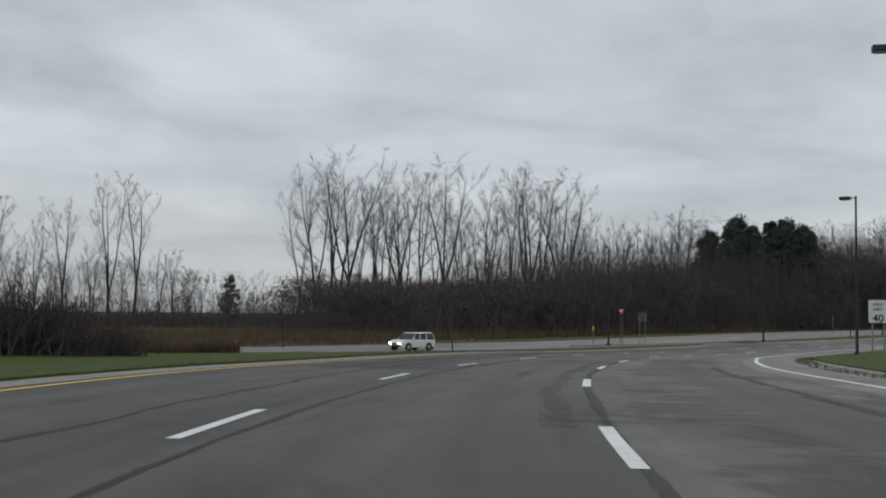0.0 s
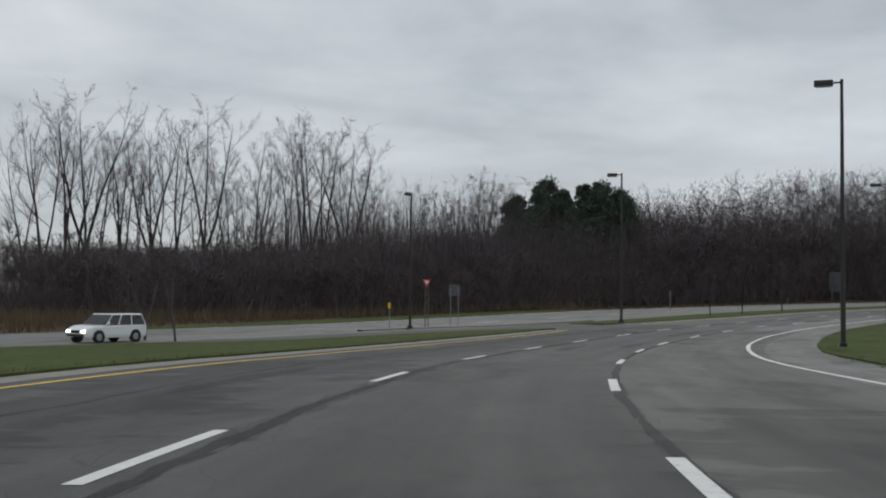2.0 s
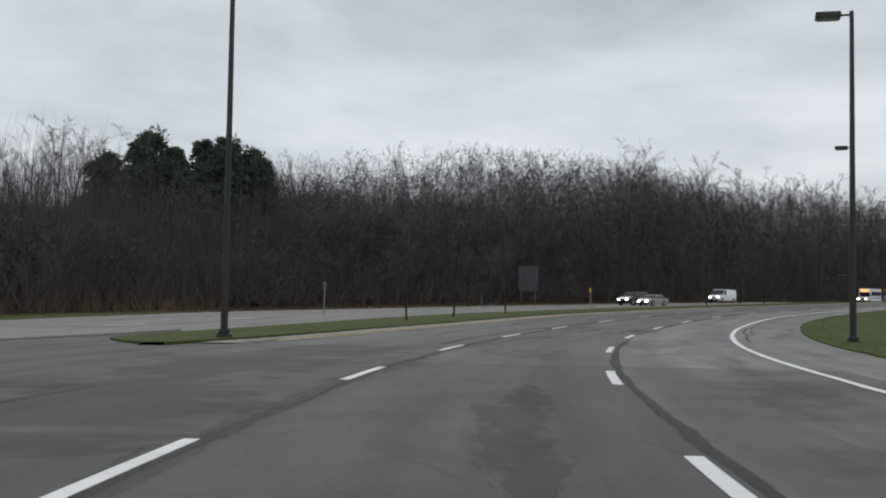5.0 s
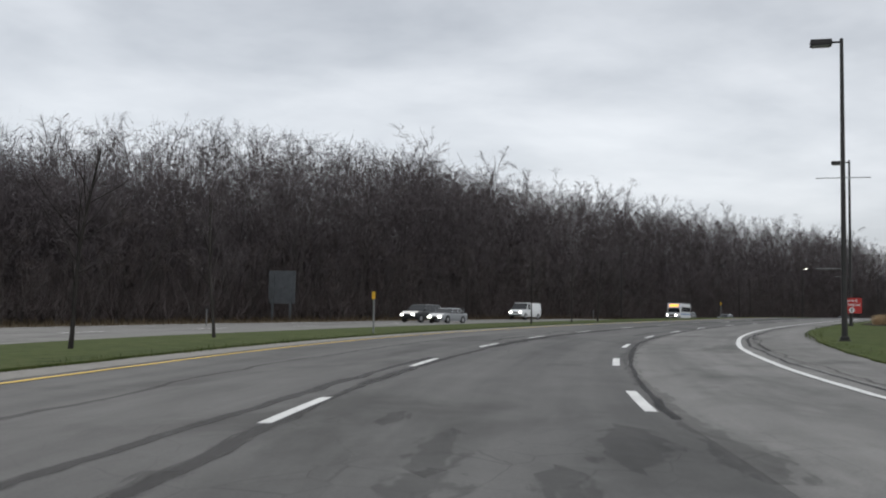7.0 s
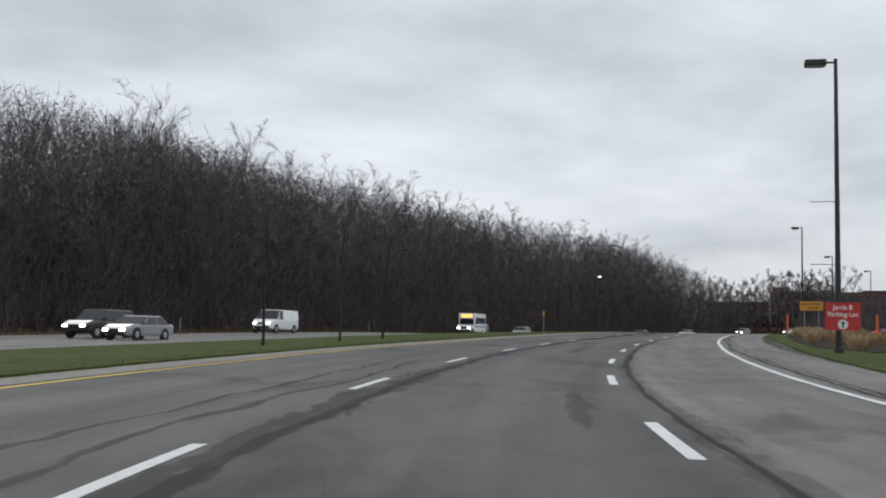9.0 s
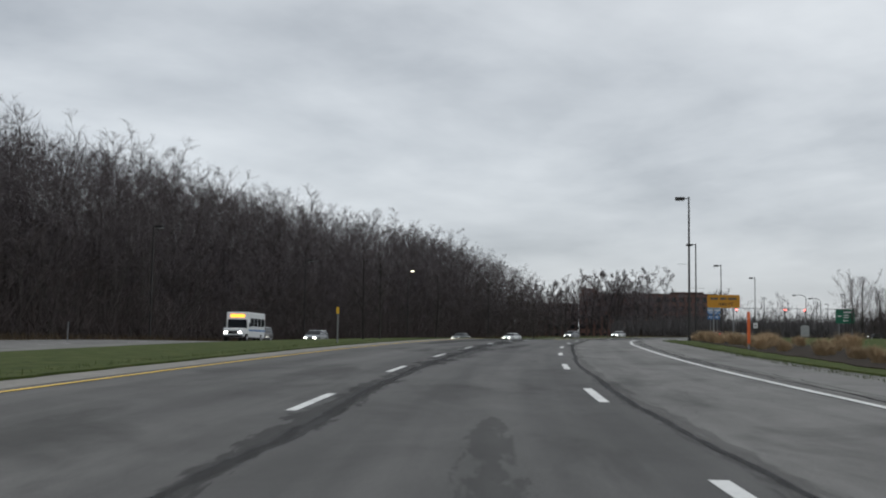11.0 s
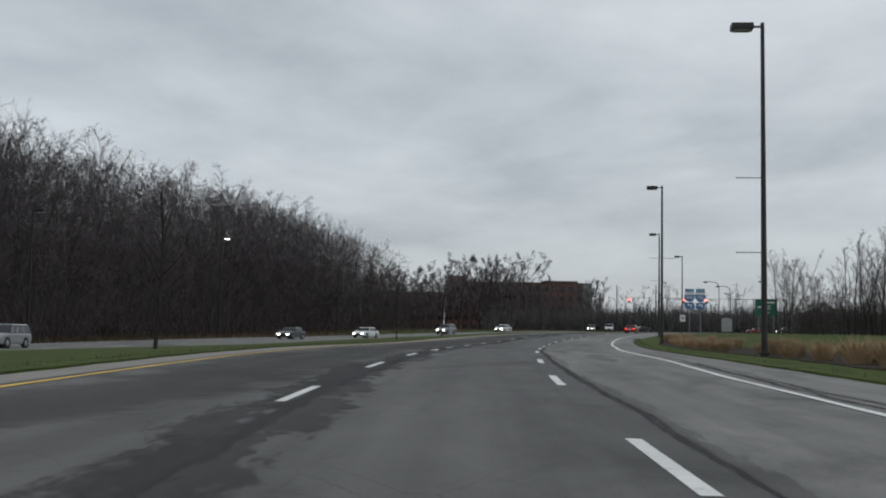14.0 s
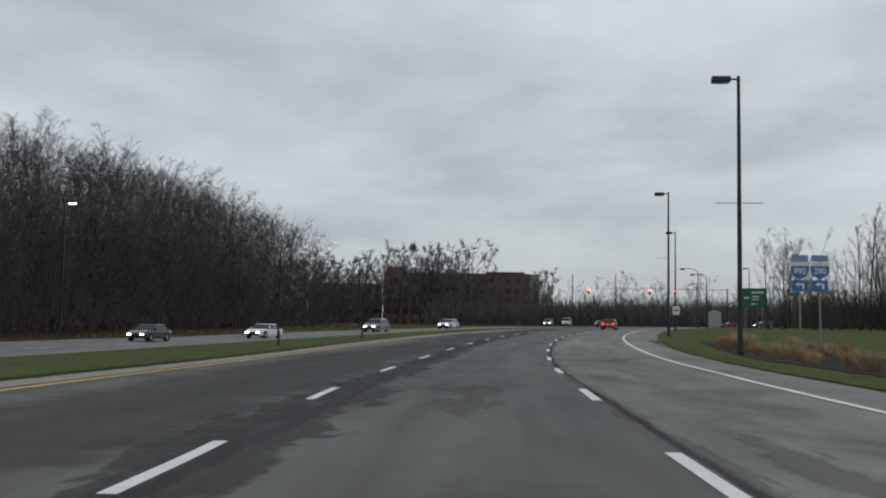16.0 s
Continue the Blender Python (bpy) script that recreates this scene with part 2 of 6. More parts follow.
NEEDLE = shade("pine_needles", [(0.050, 0.074, 0.055), (0.094, 0.126, 0.088)], 1.3, 4.0, rough=0.9, bump=0.0, vary=0.2, spec=0.15)
# distance haze put into the colour: far twigs turned a flat grey
HAZY = shade("hazed_far_twigs", [(0.070, 0.066, 0.066), (0.118, 0.112, 0.112)], 0.3, 3.0, rough=0.95, bump=0.0, spec=0.1)
BRUSH = shade("brown_brush", [(0.068, 0.057, 0.057), (0.122, 0.103, 0.100)], 0.8, 4.0, rough=0.95, bump=0.0, vary=0.2, spec=0.1)
STRAW = shade("dry_ornamental_grass", [(0.33, 0.235, 0.14), (0.52, 0.40, 0.26)], 0.7, 4.0, rough=0.95, bump=0.0, vary=0.2, spec=0.1)
WEED = shade("dead_field_weeds", [(0.088, 0.066, 0.045), (0.158, 0.122, 0.078)], 0.5, 4.0, rough=0.95, bump=0.0, vary=0.2, spec=0.1)
POLE = shade("dark_bronze_pole", [(0.016, 0.015, 0.015), (0.028, 0.026, 0.025)], 3.0, rough=0.5, bump=0.05)
STEEL = shade("galvanised_steel", [(0.20, 0.205, 0.21), (0.30, 0.305, 0.31)], 6.0, rough=0.55, metal=0.6, bump=0.05)
SIGN_BACK = shade("sign_back_aluminium", [(0.08, 0.088, 0.098), (0.12, 0.13, 0.14)], 2.5, rough=0.6, metal=0.3, bump=0.03)
RUBBER = plain("tyre_rubber", (0.012, 0.012, 0.012), 0.85)
ALLOY = plain("wheel_alloy", (0.42, 0.42, 0.43), 0.35, 0.8)
GLASS = plain("tinted_glass", (0.018, 0.021, 0.024), 0.08, 0.0)
BLACK_TRIM = plain("black_trim", (0.015, 0.015, 0.016), 0.55)
HEADLAMP = plain("headlamp_lit", (1.0, 0.97, 0.88), 0.2, glow=9.0)
TAILLAMP = plain("tail_lamp", (0.55, 0.015, 0.012), 0.25, glow=0.35)
BRAKE = plain("brake_lamp_lit", (1.0, 0.03, 0.02), 0.25, glow=3.0)
AMBER = plain("amber_lamp", (1.0, 0.35, 0.03), 0.3, glow=2.5)


# ---- the line of the road: station in metres along it, offset in metres to its right ----
HEADING = [26.8, 23.4, 19.9, 16.4, 12.9, 9.4, 6.0, 2.5, -1.0, -4.6, -8.0, -11.4, -15.3, -19.6, -23.6, -27.4, -30.9, -34.4, -38.2, -42.3, -46.2, -49.8, -53.6, -57.2, -60.7, -63.7, -65.8, -67.4, -69.0, -70.4, -71.7, -72.6, -73.5, -74.6, -75.7, -76.9, -78.0, -79.1, -80.3, -81.4, -82.5, -83.6, -84.8, -85.9, -87.0, -88.2, -89.3, -90.4, -91.6, -92.7, -93.8, -93.8, -93.8, -93.8, -93.8, -93.8, -93.8, -93.8, -93.8, -93.8, -93.8, -93.8, -93.8, -93.8, -93.8, -93.8, -93.8, -93.8, -93.8, -93.8, -93.8, -93.8, -93.8]
LEVEL = [0.0, 0.0, 0.0, 0.0, 0.0, 0.0, 0.0, 0.0, 0.001, -0.018, -0.126, -0.35, -0.511, -0.68, -0.92, -1.081, -1.157, -1.138, -1.09, -1.026, -0.906, -0.73, -0.491, -0.275, -0.064, 0.179, 0.415, 0.643, 0.884, 1.135, 1.396, 1.61, 1.796, 1.973, 2.071, 2.14, 2.202, 2.306, 2.47, 2.657, 2.843, 3.03, 3.21, 3.39, 3.57, 3.75, 3.9, 4.05, 4.2, 4.35, 4.5, 4.623, 4.745, 4.868, 4.991, 5.114, 5.236, 5.359, 5.482, 5.605, 5.727, 5.85, 5.973, 6.095, 6.218, 6.341, 6.464, 6.586, 6.709, 6.832, 6.955, 7.077, 7.2]
_q = np.arange(-80, 640.1, 0.5)
_h = np.radians(np.interp(_q, np.arange(-80, 641, 10), HEADING))
_z = np.interp(_q, np.arange(-80, 641, 10), LEVEL)
_z = np.convolve(np.pad(_z, 10, "edge"), np.ones(21) / 21, "valid")
_cx = np.concatenate([[0], np.cumsum(-np.sin((_h[1:] + _h[:-1]) / 2) * 0.5)])
_cy = np.concatenate([[0], np.cumsum(np.cos((_h[1:] + _h[:-1]) / 2) * 0.5)])
_cx -= np.interp(0, _q, _cx)
_cy -= np.interp(0, _q, _cy)


def ease(a, b, x):
    u = np.clip((np.asarray(x, float) - a) / (b - a), 0, 1)
    return u * u * (3 - 2 * u)


def level(q, lat):
    """Height of the ground at a station and an offset; the far carriageway lies a little lower."""
    fall = np.interp(q, (112, 150, 200, 240, 280, 340, 380, 420), (0.75, 0.4, 0.25, 0.35, 0.65, 0.65, 0.25, 0.0))
    return np.interp(q, _q, _z) - fall * ease(7, 24, -np.asarray(lat, float))


def at(q, lat, dz=0.0):
    h = np.interp(q, _q, _h)
    return Vector((float(np.interp(q, _q, _cx) + lat * np.cos(h)), float(np.interp(q, _q, _cy) + lat * np.sin(h)), float(level(q, lat)) + dz))


def stations(x, y):
    """Station and offset of places in the plan."""
    x, y = np.atleast_1d(np.asarray(x, float)), np.atleast_1d(np.asarray(y, float))
    k = ((x[:, None] - _cx[::4]) ** 2 + (y[:, None] - _cy[::4]) ** 2).argmin(1) * 4
    lon = -(x - _cx[k]) * np.sin(_h[k]) + (y - _cy[k]) * np.cos(_h[k])
    return _q[k] + np.clip(lon, -400, 900), (x - _cx[k]) * np.cos(_h[k]) + (y - _cy[k]) * np.sin(_h[k])


def ground(x, y, dz=0.0):
    q, lat = stations(x, y)
    return Vector((x, y, float(level(q, lat)[0]) + dz))


def facing(q, turn=0.0):
    """Heading, in degrees about z, of the road at a station (0 looks along +y)."""
    return math.degrees(float(np.interp(q, _q, _h))) + turn


def mesh_of(name, verts, faces, mat, smooth=False, uvs=None):
    me = bpy.data.meshes.new(name)
    me.from_pydata([tuple(v) for v in verts], [], [tuple(f) for f in faces])
    me.materials.append(mat)
    if smooth:
        me.polygons.foreach_set("use_smooth", [True] * len(me.polygons))
    if uvs is not None:
        lay = me.uv_layers.new(name="UVMap")
        idx = np.empty(len(me.loops), dtype=np.int32)
        me.loops.foreach_get("vertex_index", idx)
        lay.data.foreach_set("uv", np.asarray(uvs, dtype=np.float32)[idx].ravel())
    me.update()
    return me


def part(name, bm, mat, parent, label="", m=None, smooth=False):
    """One mesh object made from a bmesh, under its thing or part."""
    me = bpy.data.meshes.new(name)
    bm.to_mesh(me)
    bm.free()
    me.materials.append(mat)
    if smooth:
        me.polygons.foreach_set("use_smooth", [True] * len(me.polygons))
    ob = new(name, me)
    if parent:
        ob.parent = parent
    if m is not None:
        ob.matrix_basis = m
    if label:
        tagged(ob, label)
    return ob


def empty(name, m=None):
    ob = new(name)
    ob.empty_display_size = 0.3
    if m is not None:
        ob.matrix_basis = m
    return ob


def box(bm, x0, x1, y0, y1, z0, z1, bevel=0.0):
    res = bmesh.ops.create_cube(bm, size=1.0, matrix=Matrix.Translation(((x0 + x1) / 2, (y0 + y1) / 2, (z0 + z1) / 2)) @ Matrix.Diagonal((x1 - x0, y1 - y0, z1 - z0, 1)))
    if bevel:
        edges = list({e for v in res["verts"] for e in v.link_edges})
        bmesh.ops.bevel(bm, geom=edges, offset=bevel, segments=2, affect="EDGES", profile=0.6)
    return bm


def rod(bm, p0, p1, r0, r1=None, sides=10):
    p0, p1 = Vector(p0), Vector(p1)
    turn = (p1 - p0).to_track_quat("Z", "Y").to_matrix().to_4x4()
    bmesh.ops.create_cone(bm, cap_ends=True, segments=sides, radius1=r0, radius2=r0 if r1 is None else r1, depth=(p1 - p0).length,
                          matrix=Matrix.Translation((p0 + p1) / 2) @ turn)
    return bm


def strip(name, q0, q1, near, far, dz, mat, step=1.0, across=1, skirt=0.0, kind="structure", label="", category="", parent=None, wave=0.0):
    """A band of ground covering laid along the road, between two offsets that may vary with the station."""
    qs = np.arange(q0, q1 + step * 0.5, step)
    na = near(qs) if callable(near) else np.full(len(qs), float(near))
    fa = far(qs) if callable(far) else np.full(len(qs), float(far))
    if wave:
        r = np.random.RandomState(int(abs(q0) * 7 + abs(q1)))
        na = na + r.uniform(-wave, wave, len(qs))
        fa = fa + r.uniform(-wave, wave, len(qs))
    h, cx, cy = np.interp(qs, _q, _h), np.interp(qs, _q, _cx), np.interp(qs, _q, _cy)
    rows, uvs = [], []
    fr = np.linspace(0, 1, across + 1)
    cols = [(0.0, -skirt)] + [(f, 0.0) for f in fr] + [(1.0, -skirt)] if skirt else [(f, 0.0) for f in fr]
    for f, drop in cols:
        lat = na + (fa - na) * f
        rows.append(np.stack([cx + lat * np.cos(h), cy + lat * np.sin(h), level(qs, lat) + dz + drop], -1))
        uvs.append(np.stack([lat, qs], -1))
    n, w = len(qs), len(cols)
    verts = np.stack(rows, 1).reshape(-1, 3)
    uv = np.stack(uvs, 1).reshape(-1, 2)
    faces = [(i * w + j, (i + 1) * w + j, (i + 1) * w + j + 1, i * w + j + 1) for i in range(n - 1) for j in range(w - 1)]
    if float(np.mean(fa - na)) > 0:
        faces = [f[::-1] for f in faces]
    ob = new(name, mesh_of(name, verts, faces, mat, uvs=uv))
    if parent:
        ob.parent = parent
        return ob
    return tagged(ob, label, category, kind=kind)


def knots(*pairs):
    a, b = [p[0] for p in pairs], [p[1] for p in pairs]
    return lambda q: np.interp(q, a, b)


# ---- ground and pavements ----
def spread(a, b, fine0, fine1, step):
    inner = list(np.arange(fine0, fine1 + 1, step))
    lo = [fine0 - step * 1.35 ** k * k for k in range(1, 22)]
    hi = [inner[-1] + step * 1.35 ** k * k for k in range(1, 22)]
    return np.array(sorted(v for v in lo if v > a)[:] and [a] + sorted(v for v in lo if v > a) + inner + [v for v in hi if v < b] + [b])


gx, gy = spread(-3200, 4200, -120, 520, 5.0), spread(-3200, 3600, -90, 330, 5.0)
GX, GY = np.meshgrid(gx, gy)
gq, gl = stations(GX.ravel(), GY.ravel())
gz = level(np.clip(gq, -80, 640), gl) - 0.07
gz = gz - 0.22 * ((np.abs(gl) < 5.0) & (gq > -90) & (gq < 650))
wgx, wgy = len(gx), len(gy)
gfaces = [(j * wgx + i, j * wgx + i + 1, (j + 1) * wgx + i + 1, (j + 1) * wgx + i) for j in range(wgy - 1) for i in range(wgx - 1)]
tagged(new("ground", mesh_of("ground", np.stack([GX.ravel(), GY.ravel(), gz], -1), gfaces, EARTH, smooth=True)),
       "brown leaf litter and dead grass over flat ground", "ground", kind="structure")

NEAR_OPP = knots((-80, -84), (0, -55), (40, -40), (60, -32.5), (80, -26), (90, -24), (105, -22.5), (118, -18.6), (125, -17.2), (145, -17.5), (165, -17), (200, -15.3), (235, -15.5), (270, -19), (295, -19.5), (320, -16.5), (350, -13.5), (400, -10.5), (640, -10))
FAR_OPP = knots((-80, -98), (0, -70), (40, -55), (60, -47), (80, -40.5), (105, -37.5), (120, -37.5), (150, -37), (180, -35), (205, -30.5), (230, -30.5), (265, -32.5), (300, -34), (330, -32.5), (350, -29), (380, -24), (420, -20), (640, -20))

EDGE_L = knots((100, -6.95), (106, -6.8), (112, -6.55), (125, -6.4), (134, -6.5), (146, -6.46), (164, -6.34), (212, -5.95), (221, -5.8), (238, -5.93), (252, -6.1), (269, -6.58), (640, -6.6))
VERGE_R = knots((-80, 8.2), (35, 8.5), (60, 7.45), (70, 7.05), (87, 7.15), (134, 6.9), (153, 7.35), (166, 7.15), (196, 7.85), (248, 6.75), (272, 6.85), (300, 7.3), (347, 8.5), (640, 8.5))
JOINT_R = knots((-40, 1.1), (6, 1.07), (14, 1.14), (25, 1.2), (55, 1.5), (75, 1.5), (118, 1.73), (150, 1.85), (174, 1.96), (215, 1.95), (224, 1.8), (234, 1.9), (264, 1.9), (340, 1.9))
SWAY_R = lambda q: JOINT_R(q) + 0.03 * np.sin(q * 0.7)
for q0, q1, main, side in ((-80, 98, ASPHALT, ASPHALT_MID), (98, 640, ASPHALT_LIGHTER, ASPHALT_MID_LIGHTER)):  # two lengths, the second in a lighter tone
    strip("right_lane", q0, q1, SWAY_R, 5.2, 0.001, side, 1.0, 3, 0.1, label="slightly paler asphalt of the right-hand lane", category="road")
    strip("road", q0, q1, -6.62, SWAY_R, 0.0, main, 1.0, 5, 0.1, label="worn grey asphalt carriageway with cracks and dark streaks", category="road")
strip("shoulder", -80, 640, 5.2, VERGE_R, 0.006, ASPHALT_PALE, 1.0, 2, 0.1,
      label="pale paved shoulder beside the carriageway", category="road shoulder")
strip("gutter", -80, 91, -6.62, -7.35, 0.006, CONCRETE, 1.0, 1, 0.1, label="pale concrete gutter along the grass median", category="gutter")
strip("gutter", 104, 640, lambda q: EDGE_L(q) - 0.22, lambda q: EDGE_L(q) - 1.08, 0.006, CONCRETE, 1.0, 1, 0.1, label="pale concrete gutter along the grass median", category="gutter")
strip("crossover", 66, 132, -6.6, lambda q: NEAR_OPP(q) - 1.0, -0.012, ASPHALT, 1.0, 6, label="asphalt crossover through the grass median", category="road")
strip("opposite_road", -80, 640, NEAR_OPP, FAR_OPP, 0.0, ASPHALT_PALE, 1.0, 4, 0.1, label="pale asphalt carriageway for oncoming traffic", category="road")

strip("lawn", -80, 92, -7.33, knots((-80, -83.4), (0, -54.4), (40, -39.4), (60, -32), (70, -28.6), (76, -26.5), (80, -24.8), (85, -20), (89, -13), (92, -7.8)), 0.05, LAWN, 1.0, 6, 0.16,
      label="mown green grass of the wide median", category="lawn", wave=0.05)
strip("lawn", 103, 640, lambda q: EDGE_L(q) - 1.06 - 0.4 * (1 - ease(103, 106, q)), knots((103, -8.9), (106, -11), (112, -14.8), (118, -16.8), (125, -16.7), (145, -17.1), (165, -16.6), (200, -14.9), (235, -15.1), (270, -18.6), (295, -19.1), (320, -16.1), (350, -13.1), (400, -10.1), (640, -9.6)),
      0.05, LAWN, 1.0, 3, 0.16, label="mown green grass of the narrow median", category="lawn", wave=0.05)
strip("lawn", -80, 640, lambda q: VERGE_R(q) - 0.05, knots((-80, 42), (190, 42), (260, 60), (640, 90)), 0.05, LAWN, 1.0, 8, 0.16,
      label="mown green grass verge beside the shoulder", category="lawn", wave=0.05)
strip("lawn", 90, 150, lambda q: FAR_OPP(q) - 0.1, lambda q: FAR_OPP(q) - 5.5 * ease(90, 104, q) * (1 - ease(138, 150, q)) - 0.25, 0.03, LAWN, 1.0, 2, 0.1,
      label="thin strip of grass before the woods", category="lawn", wave=0.05)
strip("lawn", 352, 640, lambda q: FAR_OPP(q) - 0.1, lambda q: FAR_OPP(q) - 1.0 - 19 * ease(352, 385, q), 0.03, LAWN, 1.0, 4, 0.1,
      label="mown grass between the far carriageway and the brick building", category="lawn", wave=0.05)
strip("traffic_island", 100, 121, knots((100, -24.6), (107, -23.8), (113, -21.3), (121, -17.6)), knots((100, -25.0), (107, -24.9), (113, -22.3), (121, -18.6)), 0.12, CONCRETE, 1.0, 1, 0.2,
      label="narrow raised concrete island with pale kerb", category="traffic island")


def near_ends(*anchors):
    """Stations between anchors, cut into whole dash cycles of about 9.5 m."""
    out_ = []
    for a, b in zip(anchors, anchors[1:]):
        n_ = max(1, round((b - a) / 9.5))
        out_ += [a + (b - a) * k / n_ for k in range(n_)]
    return out_ + [anchors[-1]]


def dashes(name, lat, near, length, width, label):
    root = empty(name, Matrix())
    tagged(root, label, "road marking", kind="structure")
    for q in near:
        w = width / 2
        strip("dash", q, q + length, lambda s_: lat(s_) - w, lambda s_: lat(s_) + w, 0.005, LINE_WHITE, length / 4, 1, parent=root)
    return root


LANE_L = knots((-80, -2.6), (9, -2.42), (12, -2.43), (19, -2.3), (29, -2.42), (38, -2.22), (48, -2.04), (57, -2.1), (120, -1.95), (150, -2.12), (160, -2.09), (178, -1.96), (210, -1.96), (240, -2.04), (262, -1.93), (272, -2.13), (640, -2.25))
LANE_R = knots((-80, 1.0), (10, 1.05), (17, 1.11), (57, 1.46), (66, 1.4), (76, 1.34), (92, 1.45), (122, 1.55), (160, 1.54), (180, 1.6), (208, 1.56), (218, 1.46), (240, 1.46), (262, 1.7), (272, 1.8), (640, 1.8))
dashes("lane_line_left", LANE_L, near_ends(-58, 8.5, 28.2, 57.2, 66.4, 75.3, 120.85, 130.6, 139.8, 148.5, 158.1, 167.8, 205.54, 215.04, 224.5, 234.8, 244.0, 252.4, 260.25) + [268.5, 278, 287.6, 297.2, 306.8, 316.3, 326, 335.5, 345, 354.5], 2.9, 0.125, "white dashed lane line, worn")
dashes("lane_line_right", LANE_R, near_ends(-59, 7.3) + [17.3, 27.8, 36.6, 46.5, 56.4, 66.1] + near_ends(74.4, 113.0) + [122.8, 132.1, 141.1, 151.2, 160.6] + near_ends(169.1, 208.5) + [218.1, 228.6, 239.1, 248.1, 259.9, 269.2, 278.5, 288, 297.5, 307, 316.5, 326, 335.5, 345, 354.5], 2.95, 0.135, "white dashed lane line, worn")
EDGE_R = knots((-80, 6.6), (0, 6.2), (20, 5.95), (27, 5.9), (34, 5.75), (46, 5.62), (62, 4.92), (77, 4.52), (86, 4.48), (96, 4.64), (125, 4.58), (135, 4.62), (142, 4.6), (150, 4.72), (162, 4.8), (176, 4.93), (190, 4.98), (212, 4.75), (228, 4.52), (243, 4.66), (252, 4.98), (268, 5.12), (280, 5.5), (315, 5.7), (380, 6.0))
strip("edge_line_right", -80, 380, lambda q: EDGE_R(q) - 0.07, lambda q: EDGE_R(q) + 0.07, 0.011, LINE_WHITE, 1.0, label="solid white edge line", category="road marking", wave=0.012)
strip("edge_line_left", -80, 91.5, knots((-80, -6.45), (30, -6.35), (60, -6.1), (76, -6.0), (85, -5.9), (91.5, -6.4)), knots((-80, -6.31), (30, -6.21), (60, -5.96), (76, -5.86), (85, -5.76), (91.5, -6.3)), 0.008, LINE_YELLOW, 1.0, label="solid yellow edge line, worn", category="road marking", wave=0.012)
strip("edge_line_left", 106, 380, EDGE_L, lambda q: EDGE_L(q) + 0.125, 0.008, LINE_YELLOW, 1.0, label="solid yellow edge line, worn", category="road marking", wave=0.012)
strip("opposite_edge_line", 100, 380, lambda q: FAR_OPP(q) + 0.6, lambda q: FAR_OPP(q) + 0.74, 0.006, LINE_WHITE, 1.0, label="solid white edge line of the far carriageway", category="road marking")
opp = empty("opposite_lane_line", Matrix())
tagged(opp, "white dashed lane line of the far carriageway", "road marking", kind="structure")
for k in range(24):
    q = 100 + k * 9.5
    strip("dash", q, q + 3, lambda s_: (NEAR_OPP(s_) + FAR_OPP(s_)) / 2 - 0.08, lambda s_: (NEAR_OPP(s_) + FAR_OPP(s_)) / 2 + 0.08, 0.006, LINE_WHITE, 1.0, parent=opp)


def band(name, q0, q1, centre, half, mat, label, category, seed=1, sway=0.0, dz=0.0032, parent=None):
    """A soft-sided dark band on the asphalt; sway is how far it wanders."""
    r = np.random.RandomState(seed)
    qs = np.linspace(q0, q1, max(6, int((q1 - q0) / 0.5)))
    drift = np.convolve(r.normal(0, 1, len(qs) + 40), np.ones(15) / 15, "same")[20:20 + len(qs)] * sway * 3
    c = (centre(qs) if callable(centre) else np.full(len(qs), float(centre))) + drift
    w = (half(qs) if callable(half) else np.full(len(qs), float(half))) * (1 + 0.5 * np.convolve(r.normal(0, 1, len(qs) + 40), np.ones(9) / 9, "same")[20:20 + len(qs)])
    h, cx, cy = np.interp(qs, _q, _h), np.interp(qs, _q, _cx), np.interp(qs, _q, _cy)
    vs, uvs = [], []
    for side in (-1, 0, 1):
        lat = c + side * w
        vs.append(np.stack([cx + lat * np.cos(h), cy + lat * np.sin(h), level(qs, lat) + dz], -1))
        uvs.append(np.stack([np.full(len(qs), float(side)), qs + seed * 13.7], -1))
    v, uv = np.stack(vs, 1).reshape(-1, 3), np.stack(uvs, 1).reshape(-1, 2)
    f = [(a * 3 + b + 1, a * 3 + b + 4, a * 3 + b + 3, a * 3 + b)[::-1] for a in range(len(qs) - 1) for b in (0, 1)]
    f = [x[::-1] for x in f]
    return tagged(new(name, mesh_of(name, v, f, mat, uvs=uv)), label, category, kind="structure")


def seam(centre, q0, q1, half, seed, sway=0.03, mat=None, dz=0.0032):
    return band("sealed_crack", q0, q1, centre, half, mat or SEALANT, "dark wandering band of sealed pavement joint", "sealed crack", seed, sway, dz)


JOINT_L = knots((-40, -2.1), (7, -2.08), (14, -1.95), (19, -1.88), (55, -1.96), (75, -1.98), (118, -1.84), (126, -1.95), (150, -1.7), (166, -1.6), (215, -1.55), (228, -1.66), (240, -1.8), (262, -1.7), (340, -1.7))
seam(JOINT_L, -40, 30, 0.075, 3, 0.05)
seam(JOINT_L, 24, 130, 0.10, 4, 0.04)
seam(JOINT_L, 126, 345, 0.12, 5, 0.05)
seam(lambda q: JOINT_L(q) + 0.02, 40, 118, 0.24, 21, 0.04, STAIN, 0.0036)
seam(lambda q: JOINT_L(q) - 0.05, 140, 204, 0.34, 22, 0.05, FAINT, 0.0036)
seam(lambda q: JOINT_L(q) + 0.0, 200, 345, 0.75, 23, 0.08, OIL, 0.0036)
seam(lambda q: JOINT_L(q) - 0.3, 212, 345, 0.5, 24, 0.12, OIL, 0.004)
seam(JOINT_R, -40, 112, 0.095, 6, 0.02)
seam(JOINT_R, 122, 345, 0.075, 27, 0.035)
